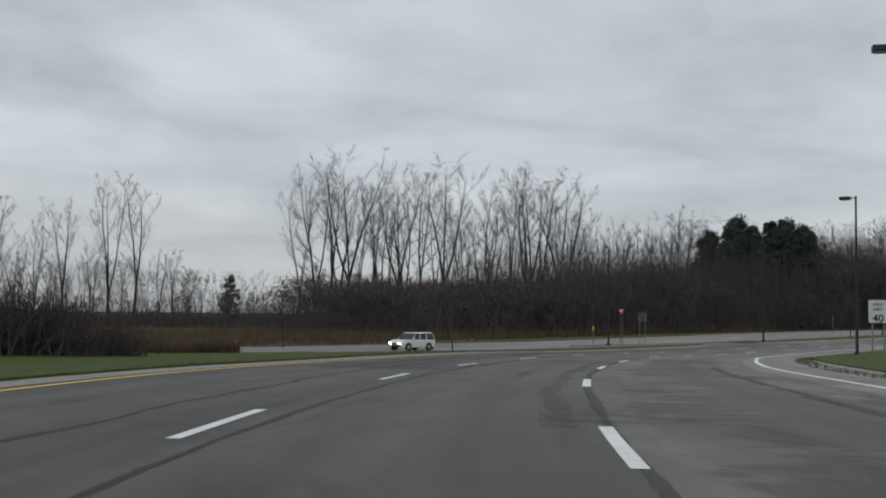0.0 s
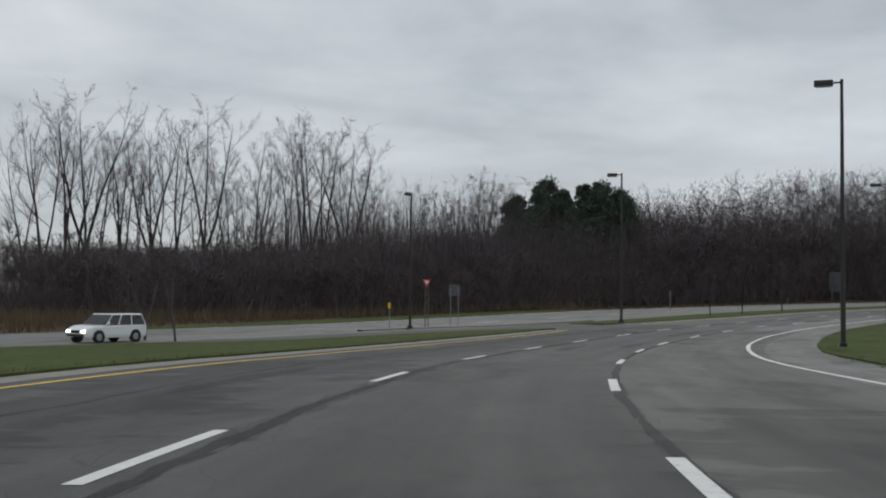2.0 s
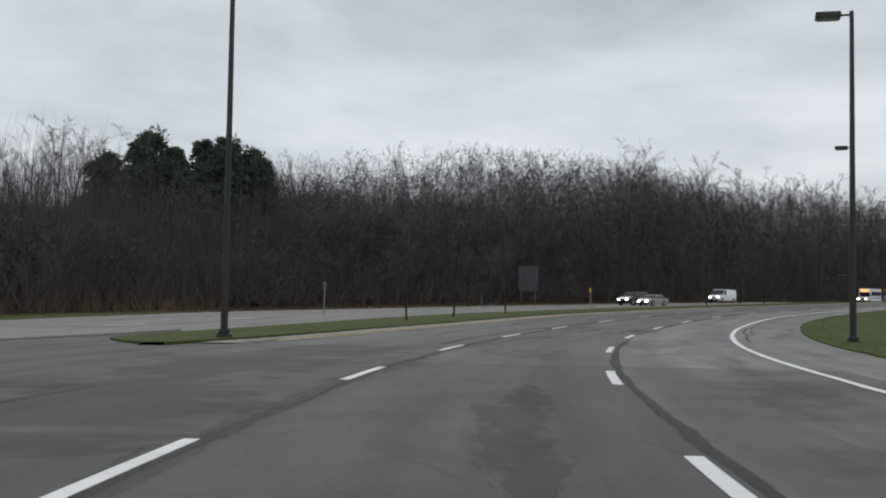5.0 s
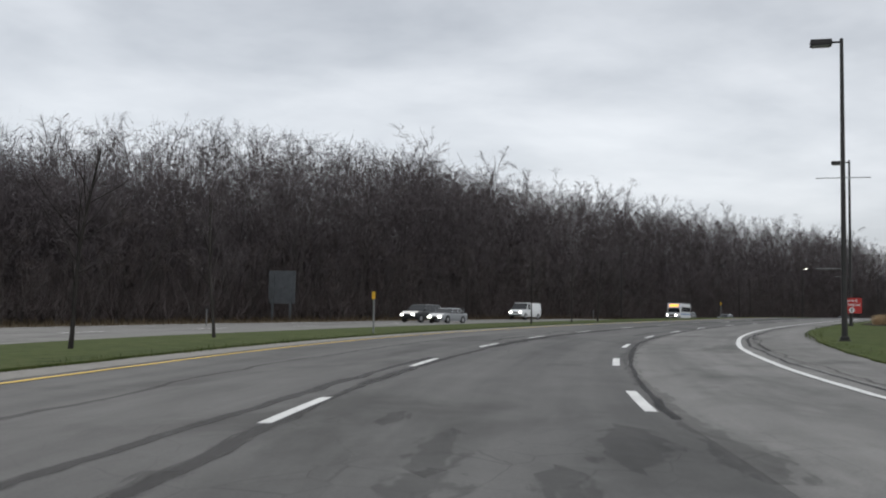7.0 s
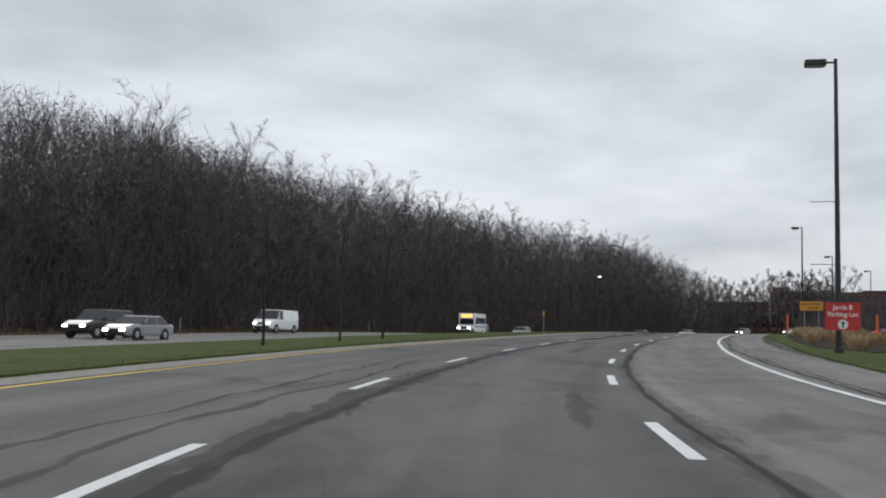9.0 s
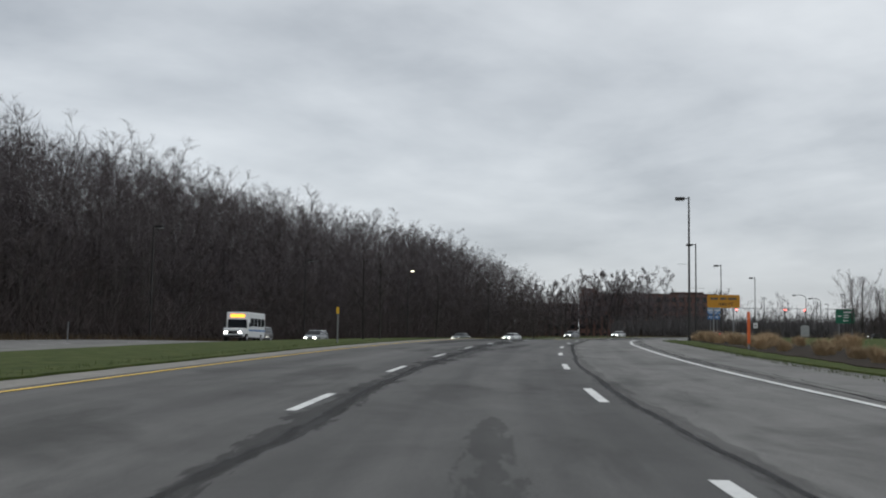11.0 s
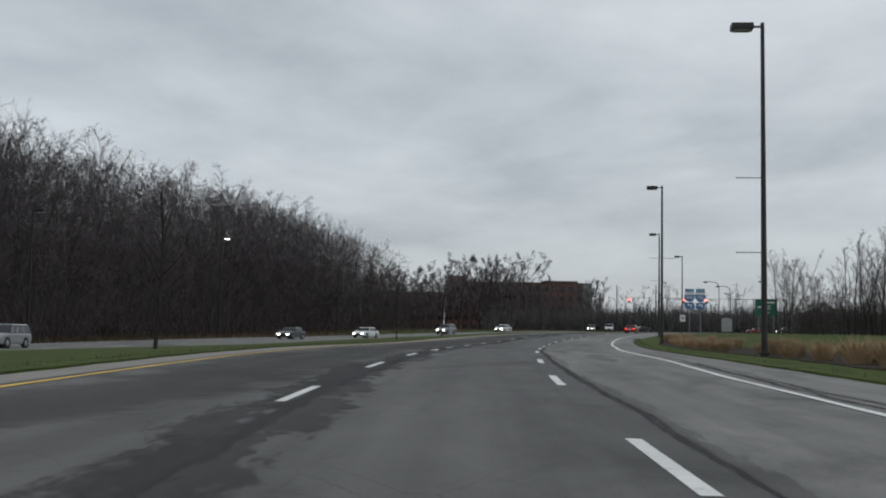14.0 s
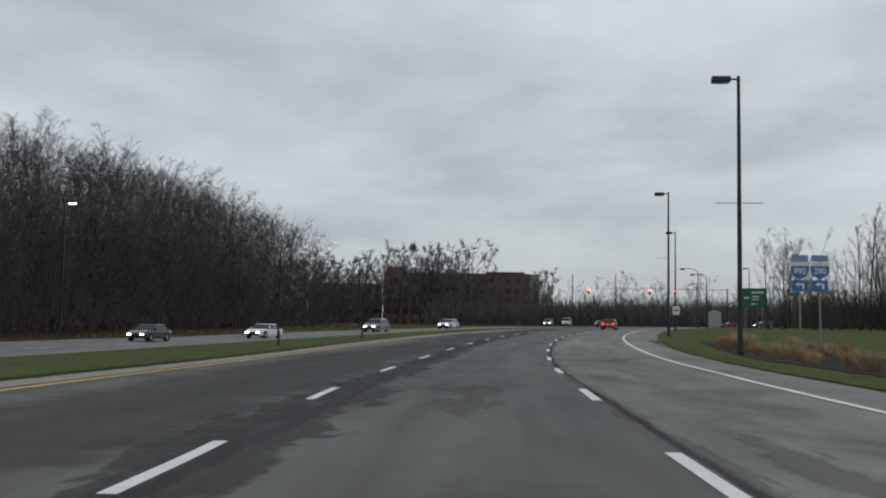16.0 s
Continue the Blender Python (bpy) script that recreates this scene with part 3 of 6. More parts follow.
seam(lambda q: JOINT_R(q) + 0.05, 118, 345, 0.22, 26, 0.04, STAIN, 0.0036)
seam(knots((100, -2.55), (118, -2.6), (126, -2.35), (134, -2.2)), 106, 134, 0.13, 15, 0.05)
seam(-2.7, 145, 168, 0.09, 16, 0.12, FAINT)
seam(-3.3, 150, 172, 0.08, 17, 0.15, FAINT)
seam(-3.6, 8, 30, 0.08, 18, 0.12, FAINT)
seam(-4.5, 20, 92, 0.07, 8, 0.12, FAINT)
seam(-4.3, 112, 150, 0.07, 9, 0.12, FAINT)
seam(lambda q: EDGE_R(q) + 0.34, 112, 262, 0.06, 10, 0.10, dz=0.0095)
seam(lambda q: EDGE_R(q) + 0.62, 118, 250, 0.05, 20, 0.14, FAINT, dz=0.0098)
seam(lambda q: EDGE_R(q) + 0.5, 140, 250, 0.16, 19, 0.08, STAIN, 0.0105)
seam(4.15, 12, 32, 0.16, 11, 0.05)
seam(0.72, 10, 36, 0.20, 12, 0.05, STAIN)
band("worn_lane_surface", 24, 104, -4.2, 2.3, STAIN, "darker worn asphalt across the left lane", "road patch", 32, 0.12, 0.0026)
band("worn_lane_surface", -20, 44, 3.3, 1.9, STAIN, "darker worn asphalt across the right lane", "road patch", 33, 0.12, 0.0036)
band("worn_lane_surface", 222, 380, lambda q: -3.9 - 0.6 * (1 - ease(222, 246, q)), lambda q: 2.45 * (0.25 + 0.75 * ease(222, 246, q)), LANE_WEAR, "darker worn asphalt across the left lane", "road patch", 31, 0.12, 0.0026)
for k, (q, lat, ln, wd) in enumerate([(119.4, -0.35, 1.6, 0.45), (117.6, -0.3, 0.9, 0.4), (119.9, 1.1, 1.8, 0.55), (117.6, 0.45, 1.2, 0.4), (121.6, -0.9, 0.8, 0.25), (22.6, -0.1, 3.0, 0.2), (68.5, -0.9, 3.4, 0.5), (72.3, 0.6, 3.0, 0.5),
                                      (221, -0.3, 5.0, 0.9), (217.5, -0.6, 4.0, 0.7), (262.0, 2.6, 3.0, 0.4), (269.5, 0.0, 4.0, 0.7), (156, 0.9, 3.0, 0.3), (181, 0.2, 6.0, 0.5), (89, 0.3, 5.0, 0.6), (214.6, -2.3, 4.2, 0.8), (213.2, -3.0, 2.6, 0.5), (48, -4.0, 4.0, 0.4), (254, 3.4, 5.0, 0.5)]):
    band("oil_stain", q - ln * 0.9, q + ln * 0.9, lat, lambda s_, c=q, L=ln * 1.8, W=wd * 0.7: W * np.sqrt(np.clip(1 - ((s_ - c) / (L / 2)) ** 2, 0.0, 1)) + 0.01, STAIN, "dark blotch of old oil and rubber on the asphalt", "oil stain", 40 + k, 0.05, 0.0022)


# ---- bare trees ----
def tube(points, radii, sides):
    pts = np.asarray(points, float)
    d = np.gradient(pts, axis=0)
    d /= np.linalg.norm(d, axis=1)[:, None] + 1e-9
    ref = np.array([0.31, 0.95, 0.05])
    u = np.cross(d, ref)
    u /= np.linalg.norm(u, axis=1)[:, None] + 1e-9
    w = np.cross(d, u)
    a = np.arange(sides) * 2 * np.pi / sides
    ring = u[:, None] * np.cos(a)[None, :, None] + w[:, None] * np.sin(a)[None, :, None]
    v = (pts[:, None] + ring * np.asarray(radii)[:, None, None]).reshape(-1, 3)
    n = len(pts)
    i, j = np.meshgrid(np.arange(n - 1), np.arange(sides), indexing="ij")
    a0, b0 = (i * sides + j).ravel(), (i * sides + (j + 1) % sides).ravel()
    return v, np.stack([a0, b0, b0 + sides, a0 + sides], -1)


class Heap:
    """Collects vertices and faces of one mesh."""

    def __init__(self):
        self.v, self.f, self.n = [], [], 0

    def add(self, v, f):
        self.v.append(np.asarray(v, float))
        self.f += [tuple(x) for x in (np.asarray(f) + self.n).tolist()]
        self.n += len(v)

    def verts(self):
        return np.concatenate(self.v) if self.v else np.zeros((0, 3))


def unit(v):
    return v / (np.linalg.norm(v) + 1e-9)


def way(az, tilt):
    return np.array([np.sin(tilt) * np.cos(az), np.sin(tilt) * np.sin(az), np.cos(tilt)])


def limb(r, p, d, length, n, up, wob):
    pts = [np.array(p, float)]
    for _ in range(n):
        d = unit(d + np.array([0, 0, up]) + r.normal(0, wob, 3))
        pts.append(pts[-1] + d * length / n)
    return np.array(pts)


def bare_tree(seed, height, girth, bare=0.3, leaders=2, splay=0.16, limbs=12, reach=0.26, subs=7, twigs=8, twig_w=0.007, tilt=(0.85, 0.4), twig_len=0.05, wander=0.07, sub_w=2.0, segs=3, limb_w=0.016, loose=0.75):
    """Wood (trunk, leaders, limbs) and crown (side branches, fine twigs) of a leafless tree, its foot at the origin."""
    r = np.random.RandomState(seed)
    wood, crown = Heap(), Heap()

    def spray(p, d, width, length):
        """Many thin tapering shoots from places p along d."""
        n = len(p)
        w = np.cross(d, r.normal(0, 1, (n, 3)))
        w *= width / (np.linalg.norm(w, axis=1)[:, None] + 1e-9)
        tip = p + d * length
        crown.add(np.stack([p - w, p + w, tip], 1).reshape(-1, 3), np.arange(3 * n).reshape(-1, 3))
        return tip

    def norm_rows(d):
        return d / (np.linalg.norm(d, axis=1)[:, None] + 1e-9)

    def on_line(pts, u):
        f = np.clip(u, 0, 0.999) * (len(pts) - 1)
        k = f.astype(int)
        return pts[k] + (pts[k + 1] - pts[k]) * (f - k)[:, None]

    split_at = height * bare * r.uniform(0.45, 0.95)
    axes = []
    lean0 = unit(np.array([0, 0, 1.0]) + np.append(r.normal(0, 0.035, 2), 0))
    if leaders == 1:
        pts = limb(r, (0, 0, -0.15), lean0, height * 0.97, 8, 0.03, wander * 0.6)
        rad = girth * (1 - np.linspace(0, 1, 9)) ** 0.75 + 0.02
        rad[0] *= 1.3
        wood.add(*tube(pts, rad, 6))
        axes.append((pts, rad))
    else:
        pts = limb(r, (0, 0, -0.15), lean0, split_at + 0.15, 3, 0.02, wander * 0.5)
        wood.add(*tube(pts, girth * np.array([1.3, 1.0, 0.94, 0.9]), 7))
        turn = r.uniform(0, 6.28)
        for k in range(leaders):
            d = way(turn + 6.28 * k / leaders + r.uniform(-0.5, 0.5), splay * r.uniform(0.5, 1.5))
            lp = limb(r, pts[-1] - [0, 0, 0.1 * k * split_at / leaders], d, (height - split_at) * r.uniform(0.8, 1.0), 7, 0.05, wander)
            rad = girth * r.uniform(0.55, 0.8) * (1 - np.linspace(0, 1, 8)) ** 0.8 + 0.016
            wood.add(*tube(lp, rad, 5))
            axes.append((lp, rad))
    shoots_p, shoots_d = [], []
    for pts, rad in axes:
        low = max(0.06, (bare * height - pts[0][2]) / max(1e-6, pts[-1][2] - pts[0][2]))
        for k in range(limbs):
            u = low + (0.98 - low) * ((k + r.uniform(0, 1)) / limbs) ** 0.9
            v = (u - low) / (1 - low)
            p = on_line(pts, np.array([u]))[0]
            ax = unit(on_line(pts, np.array([min(1, u + 0.08)]))[0] - on_line(pts, np.array([u - 0.08]))[0])
            e = unit(np.cross(ax, way(2.4 * k + r.uniform(-0.6, 0.6), 1.4)))
            a = (tilt[0] + (tilt[1] - tilt[0]) * v) * r.uniform(0.7, 1.25)
            ln = reach * height * (0.42 + 0.58 * math.sin(math.pi * (0.3 + 0.66 * v))) * r.uniform(0.55, 1.2)
            lp = limb(r, p, unit(ax * math.cos(a) + e * math.sin(a)), ln, segs, 0.07, wander * 1.5)
            r0 = min(0.5 * float(np.interp(u, np.linspace(0, 1, len(rad)), rad)), limb_w * ln + 0.012)
            wood.add(*tube(lp, np.linspace(r0, max(0.3 * r0, twig_w), segs + 1), 3))
            us = r.uniform(0.18, 1.0, subs)
            sp = on_line(lp, us)
            ld = unit(lp[-1] - lp[0])
            sd = norm_rows(ld + r.normal(0, 0.85 * loose, (subs, 3)) + [0, 0, 0.15])
            sl = ln * 0.42 * (1.15 - 0.6 * us)[:, None] * r.uniform(0.6, 1.3, (subs, 1))
            tip = spray(sp, sd, twig_w * sub_w, sl)
            ut = r.uniform(0.1, 1.0, (subs, twigs))
            tp = sp[:, None] + (tip - sp)[:, None] * ut[..., None]
            shoots_p.append(tp.reshape(-1, 3))
            shoots_d.append(np.repeat(sd, twigs, 0))
        n = twigs * 2
        shoots_p.append(on_line(pts, r.uniform(0.8, 1.0, n)))
        shoots_d.append(np.repeat(unit(pts[-1] - pts[-3])[None], n, 0))
    p, d = np.concatenate(shoots_p), np.concatenate(shoots_d)
    d = norm_rows(d + r.normal(0, loose, d.shape) + [0, 0, 0.16])
    spray(p, d, twig_w, height * twig_len * r.uniform(0.45, 1.25, (len(p), 1)))
    # the crown closes to a rounded outline: stray shoots are drawn in
    whole = crown.verts()
    top, wide = np.percentile(whole[:, 2], 98.5), np.percentile(np.hypot(whole[:, 0], whole[:, 1]), 95)

    def close(v):
        z = v[:, 2] / top
        z = np.where(z > 0.88, 0.88 + 0.12 * np.tanh((z - 0.88) / 0.12), z) * height
        g = np.hypot(v[:, 0], v[:, 1]) / wide + 1e-9
        k = np.where(g > 0.8, (0.8 + 0.2 * np.tanh((g - 0.8) / 0.2)) / g, 1.0) * height / top
        return np.stack([v[:, 0] * k, v[:, 1] * k, z], -1)

    for heap in (wood, crown):
        heap.v = [close(v) for v in heap.v]
    return wood, crown


def tree_thing(name, wood, crown, bark, twig, label, category, group, m):
    root = empty(name, m)
    tagged(root, label, category, group)
    a = new("trunk", mesh_of("trunk", wood.verts(), wood.f, bark, smooth=True))
    a.parent = root
    b = new("crown", mesh_of("crown", crown.verts(), crown.f, twig))
    b.parent = root
    return root


def stand(x, y, scale=1.0, turn=0.0, dz=0.0, flat=1.0):
    g = ground(x, y, dz - 0.07)
    return Matrix.Translation(g) @ pose(0, 0, 0, 0, 0, turn) @ Matrix.Diagonal((scale * flat, scale * flat, scale, 1))


def grove(name, kinds, places, label, category, group):
    """Trees of a few kinds at places (x, y, scale): each kind is built once and then copied."""
    r = random.Random(len(places) * 31 + len(name))
    roots = [None] * len(kinds)
    for i, (x, y, s) in enumerate(places):
        k = i % len(kinds)
        m = stand(x, y, s, r.uniform(0, 360), flat=r.uniform(0.9, 1.1))
        if roots[k] is None:
            wood, crown, bark, twig = kinds[k]
            roots[k] = tree_thing(name, wood, crown, bark, twig, label, category, group, m)
        else:
            copy_thing(roots[k], m)


# ---- brush, weeds and grasses ----
def blades(count, place, height, width, lean, seed, fork=0):
    """Vertices and faces of many thin upright blades; place(r) gives x, y."""
    r = np.random.RandomState(seed)
    xy = np.array([place(r) for _ in range(count)])
    q, lat = stations(xy[:, 0], xy[:, 1])
    z = level(np.clip(q, -80, 640), lat) - 0.06
    base = np.column_stack([xy, z])
    vs, fs = [], []
    n = 0
    for rep in range(1 + fork):
        h = r.uniform(0.55, 1.1, (count, 1)) * height
        d = np.column_stack([r.normal(0, lean, (count, 2)), np.ones(count)])
        d /= np.linalg.norm(d, axis=1)[:, None]
        a = r.uniform(0, 3.14, count)
        s = np.column_stack([np.cos(a), np.sin(a), np.zeros(count)]) * width * r.uniform(0.6, 1.4, (count, 1))
        b = base + (d * h * r.uniform(0.0, 0.5, (count, 1)) if rep else 0)
        v = np.stack([b - s, b + s, b + d * h], 1).reshape(-1, 3)
        vs.append(v)
        fs.append(np.arange(3 * count).reshape(-1, 3) + n)
        n += 3 * count
    return np.concatenate(vs), np.concatenate(fs)


def stuff(name, v, f, mat, label, category):
    return tagged(new(name, mesh_of(name, v, f.tolist(), mat)), label, category, kind="stuff")


def along(q0, q1, lat0, lat1):
    def pick(r):
        q = r.uniform(q0, q1)
        a, b = (lat0(q) if callable(lat0) else lat0), (lat1(q) if callable(lat1) else lat1)
        p = at(q, a + (b - a) * r.uniform(0, 1))
        return p.x, p.y
    return pick



# tall cottonwoods behind the far carriageway, their bark colour darkened for backlight
COTTON = [(*bare_tree(11 + k, 33, 0.30, 0.36, 2 + k % 2, 0.19, 9 - k % 2 * 2, 0.29, 10, 16, 0.0105, (0.78, 0.42), 0.03, 0.045, 2.0, 3, 0.020, 0.65), SHADED_BARK, TWIG) for k in range(6)]
tall = [(-26.5, 211.8, 0.82), (-22.7, 208.2, 0.98), (-21.3, 214.4, 0.94), (-16.9, 209.8, 1.08), (-14.9, 217.0, 0.86), (-11.0, 205.2, 0.79), (-9.4, 212.3, 1.01), (-6.0, 208.4, 0.8), (-3.2, 213.5, 0.99), (1.2, 207.6, 0.94), (4.8, 214.5, 0.98), (8.2, 208.4, 0.8), (11.1, 212.3, 0.92), (16.7, 208.9, 0.96), (19.8, 204.6, 0.9), (23.8, 211.2, 0.86), (26.7, 207.8, 0.8), (30.5, 212.3, 0.68), (33.8, 206.8, 0.61), (51.0, 229.8, 0.78), (53.9, 225.0, 0.71), (47.0, 232.8, 0.68), (66.8, 231.9, 0.77), (74.9, 231.4, 0.77), (76.6, 210.6, 0.67), (-19.5, 217, 0.9), (-13, 214, 0.9), (-7.5, 217, 0.92), (-1, 219, 0.88), (2.8, 217, 0.9), (6.4, 220, 0.86), (9.6, 216, 0.9), (13.8, 218, 0.9), (18.2, 214, 0.92), (21.6, 217, 0.85), (14.4, 206, 0.8), (-4.4, 206, 0.78), (25, 216, 0.78), (28.6, 218, 0.7), (36, 220, 0.62), (40, 216, 0.58), (43.5, 222, 0.6)]
grove("cottonwood_tree", COTTON, tall, "tall leafless cottonwood with dark upswept limbs", "tree", "cottonwoods behind the field")
left_far = [(-60.8, 205.2, 0.91), (-57.2, 208.3, 0.85), (-67.3, 198.9, 0.73), (-69.9, 191.7, 0.68), (-73.4, 186.1, 0.81), (-78.9, 188.1, 0.75), (-66.3, 211.9, 0.58), (-75.4, 200.3, 0.49), (-76.8, 200.5, 0.75), (-54, 214.4, 0.5), (-51.1, 215.2, 0.54), (-48.2, 216, 0.46), (-46, 217, 0.36), (-62, 216, 0.5), (-72, 206, 0.56), (-80, 200, 0.6)]
grove("cottonwood_tree", COTTON[1:4], left_far, "leafless cottonwood standing apart at the field's edge", "tree", "cottonwoods behind the field")

# deciduous woods
WOODS = [(*bare_tree(40 + k, 21, 0.14, 0.22, 2 + k % 3, 0.26, 13 - k % 3 * 3, 0.33, 9, 20, 0.0065, (1.05, 0.45), 0.046, 0.05, 1.6, 2, 0.012, 0.65), BARK, TWIG) for k in range(9)]
LEAN = [bare_tree(70 + k, 21, 0.14, 0.18, 2, 0.26, 9, 0.35, 7, 11, 0.0135, (1.1, 0.48), 0.05, 0.05, 1.4, 2, 0.014, 0.65) for k in range(6)]
FAR = [bare_tree(80 + k, 21, 0.2, 0.10, 2, 0.28, 5, 0.42, 3, 9, 0.045, (1.15, 0.5), 0.08, 0.06, 1.2, 2) for k in range(3)]
THICKET = [bare_tree(100 + k, 8, 0.04, 0.06, 3, 0.5, 5, 0.42, 5, 8, 0.02, (1.1, 0.6), 0.09, 0.1, 1.2, 2) for k in range(4)]
rw = random.Random(9)
EDGE = knots((100, -60), (118, -52), (134, -46.5), (165, -46.5), (200, -46), (228, -40), (300, -40), (340, -43), (380, -42), (480, -50))


def ridge(q, back, x, y):
    """Height of the woods, as a share of a full tree, at a station and a distance in from their edge."""
    h = (0.64 + 0.50 * np.minimum(1.0, np.asarray(back, float) / 30)) * np.interp(q, (112, 140, 155, 170, 195, 215, 240, 300, 340, 380, 420), (0.75, 0.70, 0.65, 0.67, 0.85, 1.02, 1.09, 1.12, 1.10, 1.09, 0.95))
    h = h * np.where(np.asarray(q) < 150, 0.92 + 0.08 * (np.asarray(q, float) - 112) / 38, 1.0)
    return h * np.where(np.asarray(x) < 34, 0.5, np.where(np.asarray(x) < 46, 0.7, np.where((np.asarray(x) < 66) & (np.asarray(y) < 208), 0.5, 1.0)))


front, deep, brush = [], [], []
for row, back in enumerate((0, 3.4, 7, 11, 15.5, 21, 28)):
    q = 112 + rw.uniform(0, 4)
    while q < 416:
        p = at(q, float(EDGE(q)) - back + rw.uniform(-2, 2))
        rise = float(ridge(q, back, p.x, p.y)) * rw.uniform(0.78, 1.12) * (1 + 0.07 * math.sin(q * 0.31 + row))
        (front if row < 2 else deep).append((p.x, p.y, rise))
        q += (4.1 if row < 3 else 4.0) * rw.uniform(0.6, 1.4)
rw.shuffle(front)
grove("woodland_tree", WOODS, front[:288], "leafless grey-brown woodland tree at the wood's edge", "tree", "woods along the far carriageway")
deep += front[288:]
for row, back in enumerate((-1.5, 2.5, 8)):
    q = 104 + rw.uniform(0, 3)
    while q < 418:
        p = at(q, float(EDGE(q)) - back + rw.uniform(-1.6, 1.6))
        brush.append((p.x, p.y, rw.uniform(0.45, 0.8) if row == 0 else rw.uniform(0.7, 1.3)))
        q += 3.6 * rw.uniform(0.5, 1.5)


def mass(name, builds, places, mat_wood, mat_twig, label, category):
    """Many far trees joined into one wood."""
    for tag, pick, mat in (("trunks", 0, mat_wood), ("twigs", 1, mat_twig)):
        vs, fs, n = [], [], 0
        for i, (x, y, s) in enumerate(places):
            heap = builds[i % len(builds)][pick]
            v = heap.verts()
            a = (i * 137.5) % 360
            c, sn = math.cos(radians(a)), math.sin(radians(a))
            g = ground(x, y, -0.1)
            vs.append(np.stack([(v[:, 0] * c - v[:, 1] * sn) * s + g.x, (v[:, 0] * sn + v[:, 1] * c) * s + g.y, v[:, 2] * s + g.z], -1))
            fs.append(np.array(heap.f) + n)
            n += len(v)
        v, f = np.concatenate(vs), np.concatenate(fs)
        me = bpy.data.meshes.new(name)
        me.vertices.add(len(v))
        me.vertices.foreach_set("co", v.astype(np.float32).ravel())
        me.loops.add(f.size)
        me.loops.foreach_set("vertex_index", f.astype(np.int32).ravel())
        me.polygons.add(len(f))
        me.polygons.foreach_set("loop_start", np.arange(0, f.size, f.shape[1], dtype=np.int32))
        me.update(calc_edges=True)
        me.materials.append(mat)
        tagged(new(name + "_" + tag, me), label, category, kind="stuff")


def canopy(count, seed):
    """The haze of fine twigs where the crowns of the woods meet, with a lumpy top."""
    r = np.random.RandomState(seed)
    part_of = r.uniform(0, 1, count)
    q = np.where(part_of < 0.26, r.uniform(110, 185, count), np.where(part_of < 0.74, r.uniform(110, 262, count), r.uniform(250, 417, count)))
    back = r.uniform(2.5, 30, count)
    lat, h = EDGE(q) - back, np.interp(q, _q, _h)
    x, y = np.interp(q, _q, _cx) + lat * np.cos(h), np.interp(q, _q, _cy) + lat * np.sin(h)
    lump = 0.84 + 0.17 * np.abs(np.sin(q * 0.52 + 1.7 * np.sin(back * 0.45) + back * 0.2))
    z = level(q, lat) + 21 * ridge(q, back, x, y) * lump * (0.3 + 0.7 * r.beta(1.5, 1.25, count))
    p = np.stack([x, y, z], -1)
    d = r.normal(0, 0.5, (count, 3)) + [0, 0, 0.45]
    d /= np.linalg.norm(d, axis=1)[:, None]
    w = np.cross(d, r.normal(0, 1, (count, 3)))
    w *= 0.033 / (np.linalg.norm(w, axis=1)[:, None] + 1e-9)
    return np.stack([p - w, p + w, p + d * r.uniform(0.7, 1.9, (count, 1))], 1).reshape(-1, 3), np.arange(3 * count).reshape(-1, 3)


stuff("canopy_twigs", *canopy(320000, 61), TWIG, "haze of fine bare twigs through the crowns of the woods", "twigs")
# trunks behind the edge trees take the darker, shaded bark colour
mass("deep_woods", LEAN, deep, SHADED_BARK, TWIG, "dense leafless woods behind the road", "woods")
mass("thicket", THICKET, brush, BARK, BRUSH, "tangled leafless thicket along the foot of the woods", "thicket")
fieldwoods, fieldbrush = [], []
for k in range(90):  # rising from low brush to full woods
    x = -22 + 76 * (k + rw.random()) / 90
    fieldwoods.append((x, 214 - 0.12 * x + rw.uniform(-12, 22), float(np.interp(x, (-22, -8, 8, 30, 54), (0.34, 0.5, 0.66, 0.84, 0.9))) * rw.uniform(0.6, 1.15)))
for k in range(80):
    x = -130 + 100 * (k + rw.random()) / 80
    fieldwoods.append((x, 214 + rw.uniform(-6, 20) - 0.1 * abs(x + 70), rw.uniform(0.34, 0.56) + (0.16 if x < -44 else 0.0)))
for k in range(130):
    x = -160 + 215 * (k + rw.random()) / 130
    fieldbrush.append((x, 203 + rw.uniform(-9, 14), rw.uniform(0.55, 0.85) if x < -25 else rw.uniform(0.7, 1.25)))
mass("field_woods", LEAN, fieldwoods, BARK, TWIG, "leafless grey woods behind the field", "woods")
mass("field_thicket", THICKET, fieldbrush, BARK, BRUSH, "tangled brown thicket behind the field", "thicket")
horizon = []
for k in range(160):
    a = rw.uniform(-0.66, 0.30)
    d = rw.uniform(290, 400)
    horizon.append((d * math.sin(a) - 20, d * math.cos(a) + 20, rw.uniform(0.32, 0.52)))
for k in range(190):
    horizon.append((470 + rw.uniform(0, 230), rw.uniform(20, 245), rw.uniform(0.48, 0.85)))
horizon = [h for h in horizon if not (580 < h[0] < 680 and 240 < h[1] < 360)]
mass("far_woods", FAR, horizon, TWIG, HAZY, "low line of leafless woods at the horizon", "woods")
right_trees = [(315, 151, 0.7), (317, 148, 0.84), (318, 145.5, 0.9), (318, 142, 0.85), (322, 138, 0.8), (320, 134, 0.9), (325, 130, 0.85), (330, 144, 0.8), (332, 137, 0.8), (335, 150, 0.7), (338, 130, 0.9), (326, 122, 0.9)]
